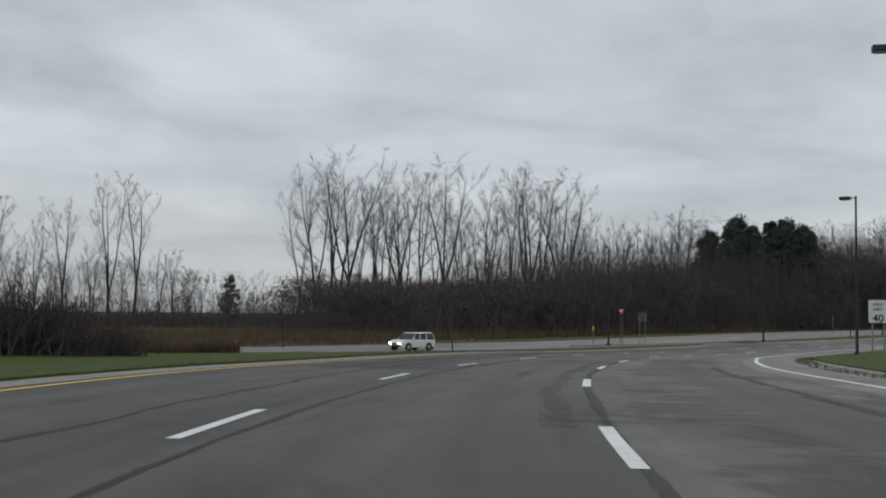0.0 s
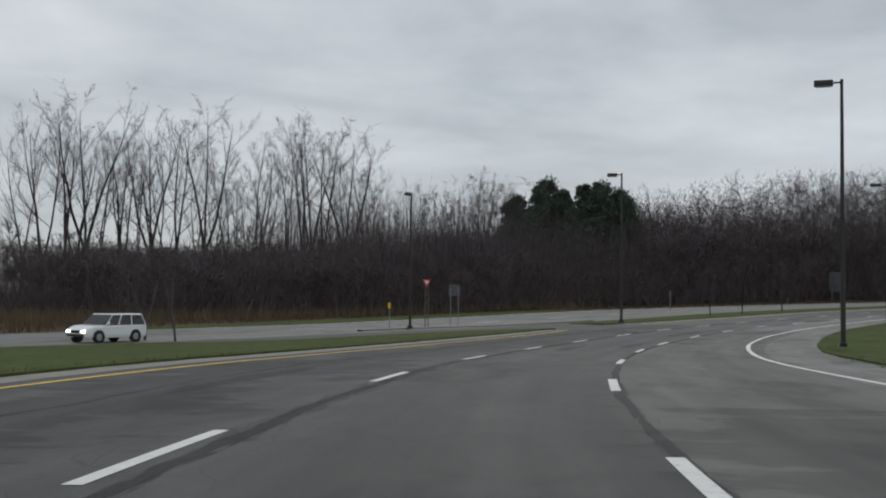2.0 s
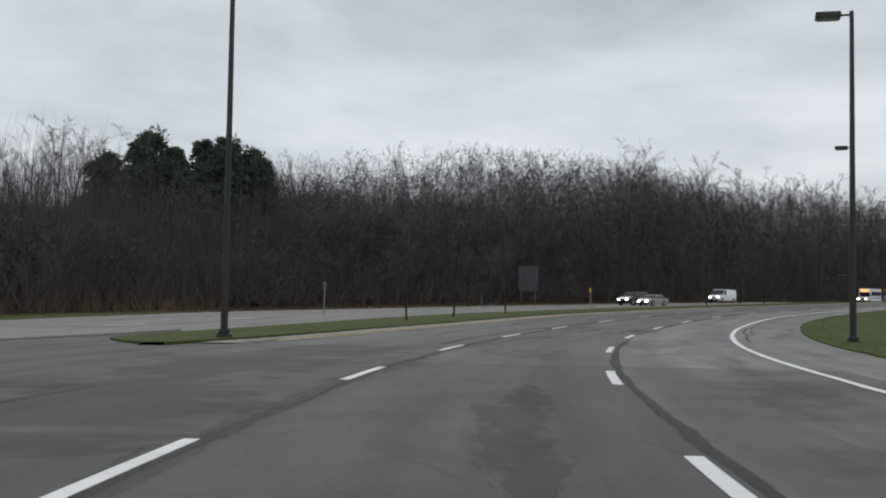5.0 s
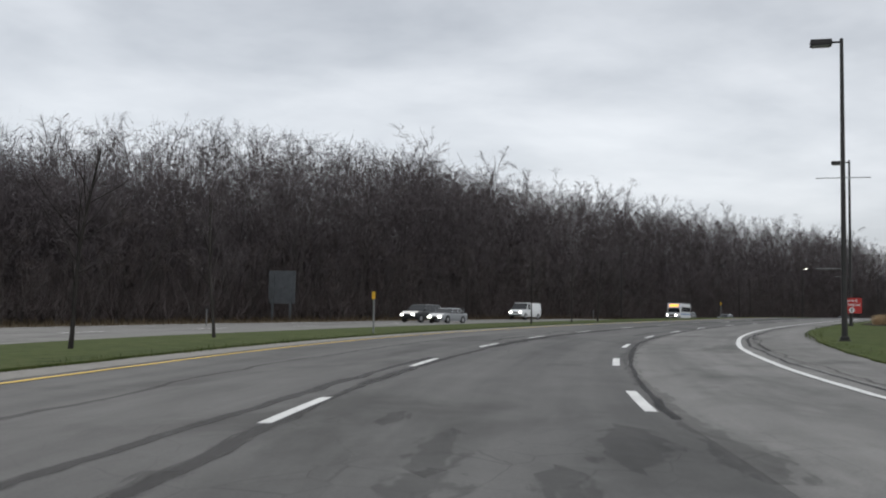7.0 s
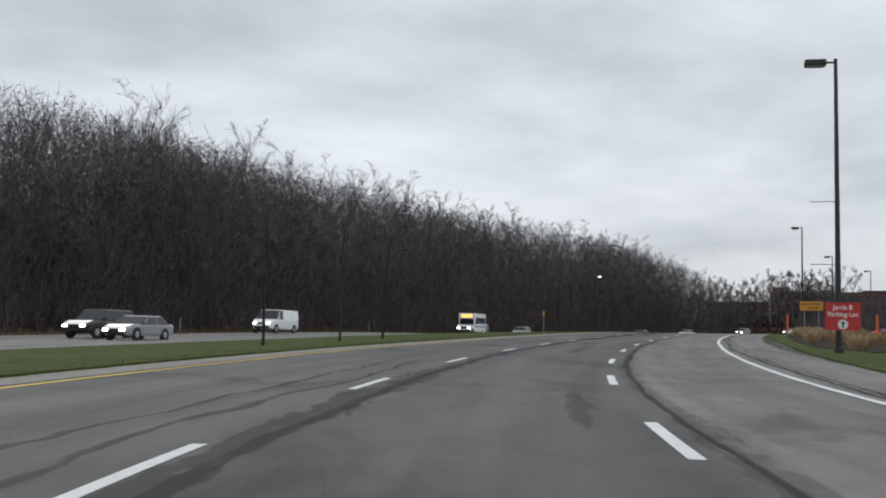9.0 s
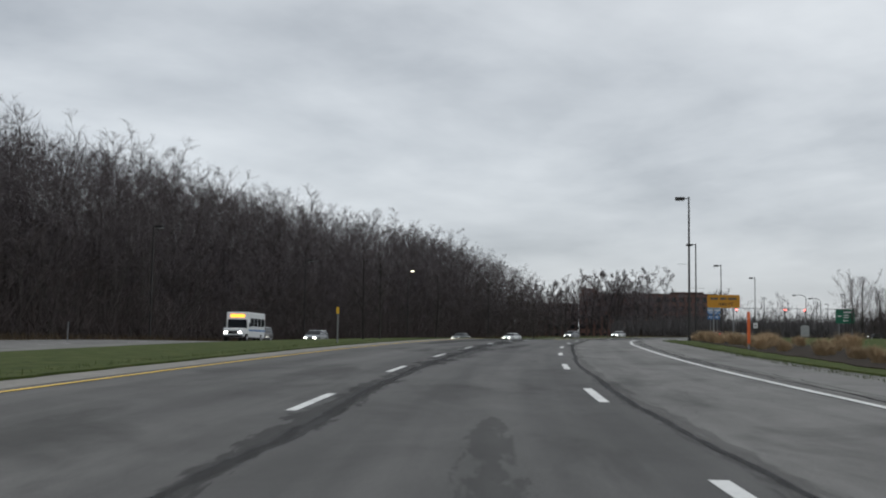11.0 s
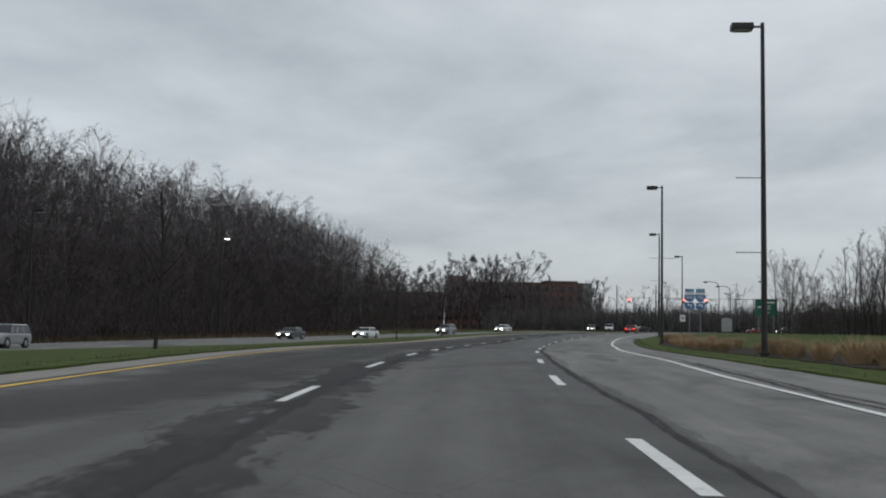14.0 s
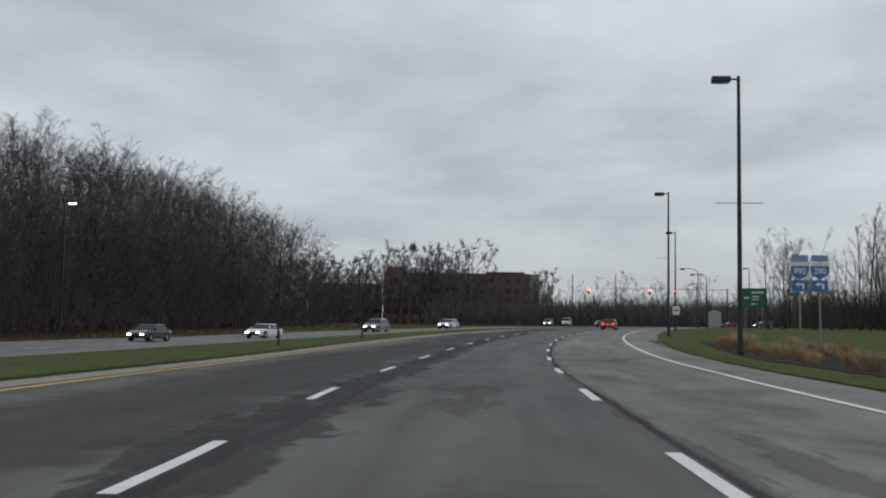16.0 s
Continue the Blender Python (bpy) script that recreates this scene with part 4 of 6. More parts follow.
THIN = [(*bare_tree(85 + k, 20.4, 0.13, 0.2, 1 + k % 2, 0.16, 14 - 5 * (k % 2), 0.25, 6, 7, 0.016, (0.85, 0.42), 0.05, 0.06, 1.6, 2, 0.016, 0.55), SHADED_BARK, TWIG) for k in range(4)]
right_trees += [(rw.uniform(318, 342), rw.uniform(126, 152), rw.uniform(0.7, 0.95)) for _ in range(12)] + [(rw.uniform(316, 345), rw.uniform(145, 162), rw.uniform(0.65, 0.9)) for _ in range(12)]
grove("field_tree", THIN, right_trees + [(x + 5, y - 4, s * 0.85) for x, y, s in right_trees] + [(x + 3, y - 14, s * 0.9) for x, y, s in right_trees], "leafless slender tree in a clump on the lawn", "tree", "clump of trees on the lawn")
grove("lawn_tree", WOODS[2:3], [(315.8, 158.9, 0.66), (318, 154.2, 0.56)], "leafless spreading tree at the edge of the clump", "tree", "clump of trees on the lawn")
mid_trees = [(496.0, 264.9, 1.2), (503.8, 263.1, 1.28), (504.3, 253.8, 1.15), (503.2, 250.2, 1.09), (489.4, 269.2, 0.98)]
for k in range(46):  # a loose row before the building's long front
    a, d = -34 + 100 * (k + rw.random()) / 46, rw.uniform(10, 60)
    mid_trees.append((611 + 0.292 * a - 0.95 * d, 315 - 0.956 * a - 0.3 * d, rw.uniform(0.6, 1.0) * (1.15 if a < 30 else 0.85)))
YARD = [(*bare_tree(88 + k, 21, 0.24, 0.14, 3, 0.3, 9, 0.32, 6, 11, 0.05, (1.0, 0.5), 0.055, 0.06, 1.3, 2), SHADED_BARK, TWIG) for k in range(3)]
grove("yard_tree", YARD, mid_trees, "leafless rounded tree before the brick building", "tree", "trees before the brick building")
mass("lawn_thicket", THICKET, [(rw.uniform(315, 345), rw.uniform(112, 158.5), rw.uniform(0.45, 0.8)) for _ in range(110)], BARK, BRUSH, "tangled dark brush under the clump of trees", "thicket")

stuff("hedge_brush", *blades(10000, lambda r: (r.uniform(452, 580), r.uniform(10, 250)), 7.0, 0.13, 0.5, 207, 4), HAZY, "low dark brush along the horizon", "undergrowth")

# young trees on the median and beside the far carriageway
YOUNG = [(*bare_tree(90 + k, 5.4, 0.042, 0.28, 1, 0.1, 16, 0.40, 5, 8, 0.0055, (0.95, 0.5), 0.07, 0.06, 1.4, 2), SHADED_BARK, TWIG) for k in range(3)]
young = [at(128.3, -10.5), at(135.2, -10.9), at(144.5, -11.6), at(177.0, -9.7), at(184.5, -9.5), at(190.3, -9.5), at(233, -9.6), at(237, -9.6), at(254, -9.5), at(300, -9.6), at(318, -9.6)]
grove("young_tree", YOUNG, [(p.x, p.y, 1.0) for p in young], "slender leafless young tree planted on the median", "tree", "young trees on the median")
DENSE = [(*bare_tree(95 + k, 5.6, 0.07, 0.24, 2, 0.3, 14, 0.36, 7, 9, 0.006, (1.0, 0.5), 0.08, 0.07), BARK, BRUSH) for k in range(2)]
grove("young_tree", DENSE, [(-13, 94, 0.9), (-0.3, 94, 1.0), (1.4, 92.3, 1.05), (6, 128, 1.0), (-23, 120, 1.05), (-14, 132, 0.9)], "dense twiggy young tree on the grass", "tree", "young trees by the field")


# ---- evergreens ----
def pine(seed, height, girth, crown_from, radius, clumps, tufts):
    r = np.random.RandomState(seed)
    wood, crown = Heap(), Heap()
    trunk = limb(r, (0, 0, -0.1), np.array([0, 0, 1.0]), height * 0.97, 10, 0.05, 0.03)
    tt = np.linspace(0, 1, 11)
    wood.add(*tube(trunk, girth * (1 - tt) ** 0.8 + 0.03, 7))
    for k in range(clumps):
        t = crown_from + (1 - crown_from) * ((k + r.uniform(0, 1)) / clumps)
        p = np.array([np.interp(t, tt, trunk[:, a]) for a in range(3)])
        reach = radius * (1.05 - ((t - crown_from) / (1 - crown_from)) ** 1.6 * 0.85) * r.uniform(0.35, 1.15)
        br = limb(r, p, way(k * 2.4 + r.uniform(-0.5, 0.5), r.uniform(1.0, 1.45)), reach, 3, 0.12, 0.1)
        wood.add(*tube(br, np.linspace(0.06, 0.02, 4), 4))
        size = r.uniform(0.5, 1.2) * radius * 0.24
        c = br[-1] + np.array([0, 0, size * 0.3])
        n = int(tufts * r.uniform(0.7, 1.3))
        q = r.normal(0, 1, (n, 3))
        q = q / np.linalg.norm(q, axis=1)[:, None] * (r.uniform(0.1, 1.0, (n, 1)) ** 0.5) * size * [1.15, 1.15, 0.62] + c
        d = r.normal(0, 1, (n, 3)) + (q - c) * 1.2 + [0, 0, 0.5]
        d /= np.linalg.norm(d, axis=1)[:, None]
        s = np.cross(d, r.normal(0, 1, (n, 3)))
        s /= np.linalg.norm(s, axis=1)[:, None]
        ln, wd = r.uniform(0.03, 0.075, (n, 1)) * radius * 2, r.uniform(0.010, 0.024, (n, 1)) * radius * 2
        v = np.stack([q - s * wd, q + s * wd, q + d * ln], 1).reshape(-1, 3)
        crown.add(v, np.arange(3 * n).reshape(-1, 3))
    return wood, crown


PINES = [(*pine(120 + k, 19.5, 0.24, 0.16, 4.2, 120, 75), BARK, NEEDLE) for k in range(3)]
grove("pine_tree", PINES, [(50.5, 203, 0.84), (53, 199, 0.92), (55.5, 203, 1.03), (58, 198, 0.97), (61, 200, 1.05), (64, 198, 0.95), (55, 208, 0.99), (59, 206, 1.03), (52, 209, 0.88), (64, 203, 1.01), (57, 194, 0.82), (62, 193, 0.86), (54, 196, 0.78), (59.5, 196, 0.88), (65.5, 196, 0.82), (48.5, 200, 0.71), (57.5, 201, 0.99), (66.5, 200, 0.90)],
      "dark green pine with a ragged flat-topped crown", "pine tree", "pines in the woods")
SPRUCE = [(*pine(140, 6.3, 0.08, 0.1, 1.5, 60, 60), BARK, NEEDLE)]
grove("spruce_tree", SPRUCE, [(-29.6, 156.5, 1.30)], "small dark conical spruce at the field's edge", "spruce tree", "spruces by the field")


stuff("saplings", *blades(16000, along(134, 404, lambda q: EDGE(q) - 6, lambda q: EDGE(q) - 46), 11.5, 0.028, 0.24, 221, 6), TWIG, "thicket of grey saplings within the woods", "saplings")
stuff("saplings", *blades(6000, lambda r: (r.uniform(-10, 62), 216 + r.uniform(-6, 22)), 4.8, 0.04, 0.3, 222, 4), TWIG, "thicket of grey saplings behind the field", "saplings")
stuff("undergrowth", *blades(15000, along(104, 412, lambda q: EDGE(q) + 2.5, lambda q: EDGE(q) - 30), 4.0, 0.026, 0.6, 201, 5), BRUSH, "tangled brown undergrowth along the foot of the woods", "undergrowth")
stuff("undergrowth", *blades(7000, lambda r: (r.uniform(-150, 45), 202 + r.uniform(-14, 26)), 3.4, 0.035, 0.6, 202, 4), BRUSH, "tangled brown undergrowth behind the field", "undergrowth")
stuff("field_weeds", *blades(15000, along(20, 150, lambda q: FAR_OPP(q) - 0.8 - 5.0 * float(ease(95, 104, q)) * (1 - float(ease(138, 150, q))), lambda q: FAR_OPP(q) - 42), 1.15, 0.03, 0.25, 203, 2), WEED, "waist-high dead brown weeds across the field", "weeds")
stuff("median_weeds", *blades(8000, along(-20, 64, lambda q: NEAR_OPP(q) + 0.8, lambda q: NEAR_OPP(q) + 1.2 + 4.5 * (1 - float(ease(24, 68, q)))), 0.95, 0.024, 0.25, 205, 2), WEED, "tall dead brown weeds along the outer edge of the wide median", "weeds")
stuff("verge_weeds", *blades(7000, along(150, 470, lambda q: FAR_OPP(q) - 0.7, lambda q: EDGE(q) + 1), 0.5, 0.025, 0.35, 204, 1), WEED, "short dead grass between the far carriageway and the woods", "weeds")


def grass_fringe(seed, q0, q1, lat, width, count, height):
    return blades(count, along(q0, q1, lat - width, lat + width), height, 0.010, 0.45, seed, 1)


stuff("grass_fringe", *grass_fringe(210, 20, 92, -7.5, 0.22, 4000, 0.14), LAWN, "ragged grass edge beside the gutter", "grass")
stuff("grass_fringe", *grass_fringe(211, 106, 300, -7.62, 0.22, 9000, 0.14), LAWN, "ragged grass edge beside the gutter", "grass")
stuff("grass_fringe", *grass_fringe(212, 20, 320, 7.4, 0.35, 12000, 0.14), LAWN, "ragged grass edge beside the shoulder", "grass")


def shrub(seed, w, h, n):
    r = np.random.RandomState(seed)
    v, f = Heap(), None
    for _ in range(n):
        p = np.append(r.normal(0, w * 0.22, 2), 0)
        d = unit(np.append(r.normal(0, 0.5, 2), 1.0))
        ln = h * r.uniform(0.5, 1.1)
        pts = limb(r, p, d, ln, 3, 0.02, 0.2)
        v.add(*tube(pts, np.linspace(0.03, 0.008, 4), 3))
        for _ in range(6):
            tp = pts[r.randint(1, 4)]
            td = unit(r.normal(0, 1, 3) + [0, 0, 0.4])
            s = unit(np.cross(td, r.normal(0, 1, 3))) * 0.02
            v.add([tp - s, tp + s, tp + td * h * r.uniform(0.1, 0.3), tp + td * 0.01], [(0, 1, 2, 3)])
    return v


SHRUB = [mesh_of("shrub", *(lambda hp: (hp.verts(), hp.f))(shrub(300 + k, 3.4, 2.6, 170)), BRUSH) for k in range(2)]
for i, (x, y, s) in enumerate([(-24, 57, 1.75), (-21.5, 58.5, 1.5), (-19.6, 59, 1.0), (-17.0, 60, 0.85), (-27, 60, 1.9), (-30, 62, 1.8), (-22, 63, 1.3), (-25, 61, 1.6), (-18.4, 58, 0.7)]):
    ob = new("shrub", SHRUB[i % 2])
    ob.matrix_basis = stand(x, y, s, i * 77.0, 0.1)
    tagged(ob, "dense leafless dark shrub on the grass median", "shrub", "shrubs on the median")


def tuft(seed, h, n, w):
    r = np.random.RandomState(seed)
    a, rad = r.uniform(0, 6.28, n), r.uniform(0, 1, n) ** 0.7 * w
    b = np.column_stack([np.cos(a) * rad * 0.45, np.sin(a) * rad * 0.45, np.full(n, -0.05)])
    d = np.column_stack([np.cos(a) * rad * 0.75 + r.normal(0, 0.12, n), np.sin(a) * rad * 0.75 + r.normal(0, 0.12, n), np.ones(n)])
    d /= np.linalg.norm(d, axis=1)[:, None]
    ln = h * r.uniform(0.55, 1.1, (n, 1))
    s = np.column_stack([-np.sin(a), np.cos(a), np.zeros(n)]) * r.uniform(0.006, 0.014, (n, 1))
    m1 = b + d * ln * 0.6
    tip = b + d * ln + np.column_stack([np.cos(a), np.sin(a), np.full(n, -0.3)]) * ln * 0.14
    v = np.stack([b - s, b + s, m1 + s, m1 - s, tip], 1).reshape(-1, 3)
    i = np.arange(n)[:, None] * 5
    return v, (i + [0, 1, 2, 3]).tolist() + (i + [3, 2, 4]).tolist()


TUFTS = [mesh_of("ornamental_grass", *tuft(320 + k, 1.15, 420, 0.75), STRAW) for k in range(3)]
rt = random.Random(77)
for k in range(112):
    q = 184 + 132 * (k + rt.random()) / 112
    ob = new("ornamental_grass", TUFTS[k % 3])
    lat = (8.9 + 1.2 * float(ease(290, 316, q)) + rt.uniform(0, 1.5)) if k % 3 else rt.uniform(10.5, 13.5)
    ob.matrix_basis = Matrix.Translation(at(q, lat, 0.03)) @ pose(0, 0, 0, 0, 0, rt.uniform(0, 360)) @ Matrix.Scale(rt.uniform(0.4, 0.72), 4)
    tagged(ob, "dry tan clump of tall ornamental grass", "ornamental grass", "ornamental grasses along the shoulder")
BED = shade("mulch_bed", [(0.028, 0.022, 0.018), (0.06, 0.048, 0.036)], 5.0, 6.0, rough=0.97, bump=0.6, bump_scale=14.0, spec=0.1)
strip("planting_bed", 182, 318, knots((182, 9.6), (188, 8.6), (294, 8.5), (318, 10.0)), knots((182, 10.4), (188, 13.2), (294, 13.0), (318, 11.0)), 0.075, BED, 1.0, 2, 0.06, label="dark mulched planting bed in the grass", category="planting bed", wave=0.15)
strip("planting_bed", 104, 122, knots((104, 12.6), (108, 11.2), (118, 11.2), (122, 12.6)), knots((104, 13.2), (108, 15.5), (118, 15.5), (122, 13.2)), 0.075, BED, 1.0, 2, 0.06, label="dark mulched planting bed in the grass", category="planting bed", wave=0.15)


# ---- street lamps ----
def street_lamp(m, rods=(), lit=False, label="dark bronze street lamp with a shoebox head"):
    """Square tapered pole; local -x points to the head's side."""
    root = empty("street_lamp", m)
    tagged(root, label, "street lamp", "street lamps along the road")
    bm = bmesh.new()
    bmesh.ops.create_cone(bm, cap_ends=True, segments=8, radius1=0.10, radius2=0.06, depth=9.95, matrix=Matrix.Translation((0, 0, 4.97)) @ pose(0, 0, 0, 0, 0, 22.5))
    part("pole", bm, POLE, root)
    bm = bmesh.new()
    box(bm, -0.19, 0.19, -0.19, 0.19, 0.0, 0.10, 0.02)
    box(bm, -0.14, 0.14, -0.14, 0.14, 0.10, 0.22, 0.03)
    part("base_plate", bm, POLE, root)
    bm = bmesh.new()
    rod(bm, (0, 0, 9.83), (-0.42, 0, 9.83), 0.035)
    part("arm", bm, POLE, root)
    bm = bmesh.new()
    box(bm, -0.98, -0.30, -0.20, 0.20, 9.72, 9.92, 0.03)
    head = part("lamp_head", bm, POLE, root)
    bm = bmesh.new()
    box(bm, -0.92, -0.38, -0.16, 0.16, 9.695, 9.722, 0.008)
    part("lens", bm, LENS_LIT if lit else LENS, head)
    for z, sides in rods:
        for sx in sides:
            bm = bmesh.new()
            rod(bm, (0, 0, z), (sx * 0.82, 0, z), 0.014, sides=6)
            bmesh.ops.create_icosphere(bm, subdivisions=1, radius=0.026, matrix=Matrix.Translation((sx * 0.82, 0, z)))
            part("banner_arm", bm, STEEL, root)
    return root


LENS = plain("lamp_lens", (0.30, 0.31, 0.32), 0.3)
LENS_LIT = plain("lamp_lens_lit", (1.0, 0.88, 0.68), 0.3, glow=14.0)


def lamp_at(p, turn, tall=1.0, **kw):
    return street_lamp(Matrix.Translation(p) @ pose(0, 0, 0, 0, 0, turn) @ Matrix.Diagonal((1, 1, tall, 1)), **kw)


LEFT, BOTH = (-1,), (-1, 1)
for q, lat, rods in ((75.6, 7.9, ()), (112.4, 7.8, ()), (149.4, 8.0, ((5.35, BOTH), (2.4, LEFT))), (180.8, 8.42, ((5.1, LEFT), (3.0, LEFT))), (257.0, 8.6, ((5.3, LEFT), (3.1, LEFT))), (295.0, 8.75, ((5.4, BOTH),)), (334.1, 8.9, ((5.4, LEFT),)), (371.5, 9.4, ())):
    lamp_at(at(q, lat, -0.02), facing(q, 0), rods=rods, tall=1.06 if 250 < q < 260 else 1.04 if q > 250 else 0.975 if q > 170 else 0.945 if 100 < q < 120 else 1.0)
lamp_at(Vector((17.4, 111.5, float(level(104.6, -23.9)) + 0.1)), facing(105, 100))
lamp_at(ground(14.58, 34.03), facing(37, 0), tall=1.02)
lamp_at(at(106.5, -8.35, 0.04), facing(105, 25), tall=1.03)
lamp_at(Vector((242.4, 217.1, 3.4)), facing(336, 180), lit=True, label="dark street lamp with its light burning")
lamp_at(Vector((313.3, 217.7, 3.9)), facing(400, 180))
for x, y in ((166, 202), (204, 211), (278, 219), (352.4, 164.5), (404, 210), (388, 160), (420, 176)):
    lamp_at(ground(x, y), facing(330, 180 if y > 190 else 0))


def curved_lamp(p, turn):
    """A lamp with a bent arm and an oval head; local -x points to the head's side."""
    root = tagged(empty("curved_street_lamp", Matrix.Translation(p) @ pose(0, 0, 0, 0, 0, turn)), "dark street lamp with a long curved arm at the junction", "street lamp", "curved lamps at the junction")
    part("pole", rod(bmesh.new(), (0, 0, 0), (0, 0, 8.9), 0.11, 0.07), POLE, root)
    bm = bmesh.new()
    bend = [(-0.0, 8.85), (-0.25, 9.35), (-0.75, 9.62), (-1.5, 9.72), (-2.2, 9.70)]
    for (x0, z0), (x1, z1) in zip(bend, bend[1:]):
        rod(bm, (x0, 0, z0), (x1, 0, z1), 0.055, 0.05, 8)
    part("arm", bm, POLE, root)
    bm = bmesh.new()
    bmesh.ops.create_uvsphere(bm, u_segments=14, v_segments=8, radius=1.0, matrix=Matrix.Translation((-2.5, 0, 9.62)) @ Matrix.Diagonal((0.45, 0.2, 0.16, 1)))
    part("lamp_head", bm, POLE, root, smooth=True)
    return root


for x, y in ((349.5, 172.5), (370.9, 172.0)):
    curved_lamp(ground(x, y), facing(330))


# ---- signs ----
def panel(bm, w, h, z0, thick=0.012, y=0.0, radius=0.04, x=0.0):
    """An upright rounded panel, its face towards local -y."""
    pts = []
    for cx_, cz_, a0 in ((w / 2 - radius, h - radius, 0), (-w / 2 + radius, h - radius, 90), (-w / 2 + radius, radius, 180), (w / 2 - radius, radius, 270)):
        pts += [(cx_ + radius * math.cos(radians(a0 + a)) + x, cz_ + radius * math.sin(radians(a0 + a)) + z0) for a in (0, 30, 60, 90)]
    fr = [bm.verts.new((px, y - thick, pz)) for px, pz in pts]
    bk = [bm.verts.new((px, y, pz)) for px, pz in pts]
    bm.faces.new(fr)
    bm.faces.new(bk[::-1])
    for i in range(len(pts)):
        j = (i + 1) % len(pts)
        bm.faces.new((fr[i], bk[i], bk[j], fr[j]))
    bmesh.ops.recalc_face_normals(bm, faces=bm.faces)
    return bm


def outline(bm, pts, y, thick=0.004):
    fr = [bm.verts.new((x, y - thick, z)) for x, z in pts]
    bk = [bm.verts.new((x, y, z)) for x, z in pts]
    bm.faces.new(fr)
    bm.faces.new(bk[::-1])
    for i in range(len(pts)):
        j = (i + 1) % len(pts)
        bm.faces.new((fr[i], bk[i], bk[j], fr[j]))
    bmesh.ops.recalc_face_normals(bm, faces=bm.faces)
    return bm


def lettering(text, size, x, z, y, mat, parent, name="lettering", squeeze=1.0):
    """Raised letters in the built-in font, facing local -y."""
    cu = bpy.data.curves.new(name, "FONT")
    cu.body, cu.size, cu.align_x, cu.align_y, cu.extrude, cu.offset = text, size, "CENTER", "CENTER", 0.002, size * 0.018
    tmp = bpy.data.objects.new("tmp", cu)
    scene.collection.objects.link(tmp)
    dg = bpy.context.evaluated_depsgraph_get()
    me = bpy.data.meshes.new_from_object(tmp.evaluated_get(dg))
    bpy.data.objects.remove(tmp)
    bpy.data.curves.remove(cu)
    me.materials.clear()
    me.materials.append(mat)
    ob = new(name, me)
    ob.parent = parent
    ob.matrix_basis = pose(x, y, z, 90, 0, 0) @ Matrix.Diagonal((squeeze, 1, 1, 1))
    return ob


def bars(rows, mat, parent, y):
    for x0, x1, z0, z1 in rows:
        bm = bmesh.new()
        box(bm, x0, x1, y - 0.004, y, z0, z1)
        part("bar", bm, mat, parent)


def posts(root, xs, top, mat, size=0.035, y=0.03):
    for x in xs:
        bm = bmesh.new()
        box(bm, x - size, x + size, y - size * 0.6, y + size * 0.6, -0.3, top, 0.006)
        part("post", bm, mat, root)


RED = shade("red_sign_sheet", [(0.42, 0.022, 0.020), (0.50, 0.030, 0.026)], 2.0, rough=0.45, bump=0.0)
WHITE = shade("white_sign_sheet", [(0.66, 0.66, 0.66), (0.76, 0.76, 0.76)], 2.0, rough=0.45, bump=0.0)
BLUE = shade("blue_sign_sheet", [(0.030, 0.14, 0.36), (0.042, 0.18, 0.42)], 2.0, rough=0.45, bump=0.0)
PALE_BLUE = shade("pale_blue_sign_sheet", [(0.16, 0.30, 0.46), (0.20, 0.36, 0.52)], 2.0, rough=0.45, bump=0.0)
GREEN = shade("green_sign_sheet", [(0.006, 0.115, 0.065), (0.010, 0.145, 0.08)], 2.0, rough=0.45, bump=0.0)
ORANGE = shade("orange_sign_sheet", [(0.52, 0.235, 0.012), (0.60, 0.28, 0.018)], 2.0, rough=0.5, bump=0.0)
SAFETY = plain("safety_orange", (0.75, 0.14, 0.03), 0.5)
YELLOW = plain("yellow_marker", (0.72, 0.42, 0.02), 0.5)
SIGN_BLACK = plain("sign_black", (0.015, 0.015, 0.015), 0.6)
WOOD_POST = shade("grey_wood_post", [(0.09, 0.08, 0.07), (0.16, 0.145, 0.125)], 6.0, rough=0.95, stretch=(1, 1, 0.2))


def sign_root(name, p, turn, label, category):
    root = empty(name, Matrix.Translation(p) @ pose(0, 0, 0, 0, 0, turn))
    return tagged(root, label, category)


# red direction sign on the lamp pole
p = at(180.55, 8.5, 0.0)
root = sign_root("direction_sign", p, facing(170, -2), "red parking direction sign with white lettering fixed to the lamp pole", "road sign")
board = part("panel", panel(bmesh.new(), 1.08, 0.88, 0.78, 0.012, -0.14, 0.03), RED, root)
lettering("Jarvis B", 0.20, 0.0, 1.50, -0.155, WHITE, board)
lettering("Parking Lot", 0.20, 0.0, 1.28, -0.155, WHITE, board)
bm = bmesh.new()
bmesh.ops.create_cone(bm, cap_ends=True, segments=28, radius1=0.155, radius2=0.155, depth=0.004, matrix=pose(0, -0.155, 0.965, 90, 0, 0))
part("disc", bm, WHITE, board)
bm = outline(bmesh.new(), [(-0.022, 0.86), (0.022, 0.86), (0.022, 0.98), (0.075, 0.98), (0.0, 1.075), (-0.075, 0.98), (-0.022, 0.98)], -0.158)
part("arrow", bm, SIGN_BLACK, board)
bm = box(bmesh.new(), -0.13, 0.13, -0.135, 0.12, 1.10, 1.16, 0.01)
part("bracket", bm, STEEL, root)

# orange notice on two posts
p = at(241.2, 9.95, 0.0)
root = sign_root("notice_sign", p, facing(232, -2), "wide orange roadworks notice on two posts", "road sign")
posts(root, (-0.56, 0.56), 2.75, STEEL, 0.04)
board = part("panel", panel(bmesh.new(), 1.85, 0.76, 2.05, 0.014, 0.0, 0.06), ORANGE, root)
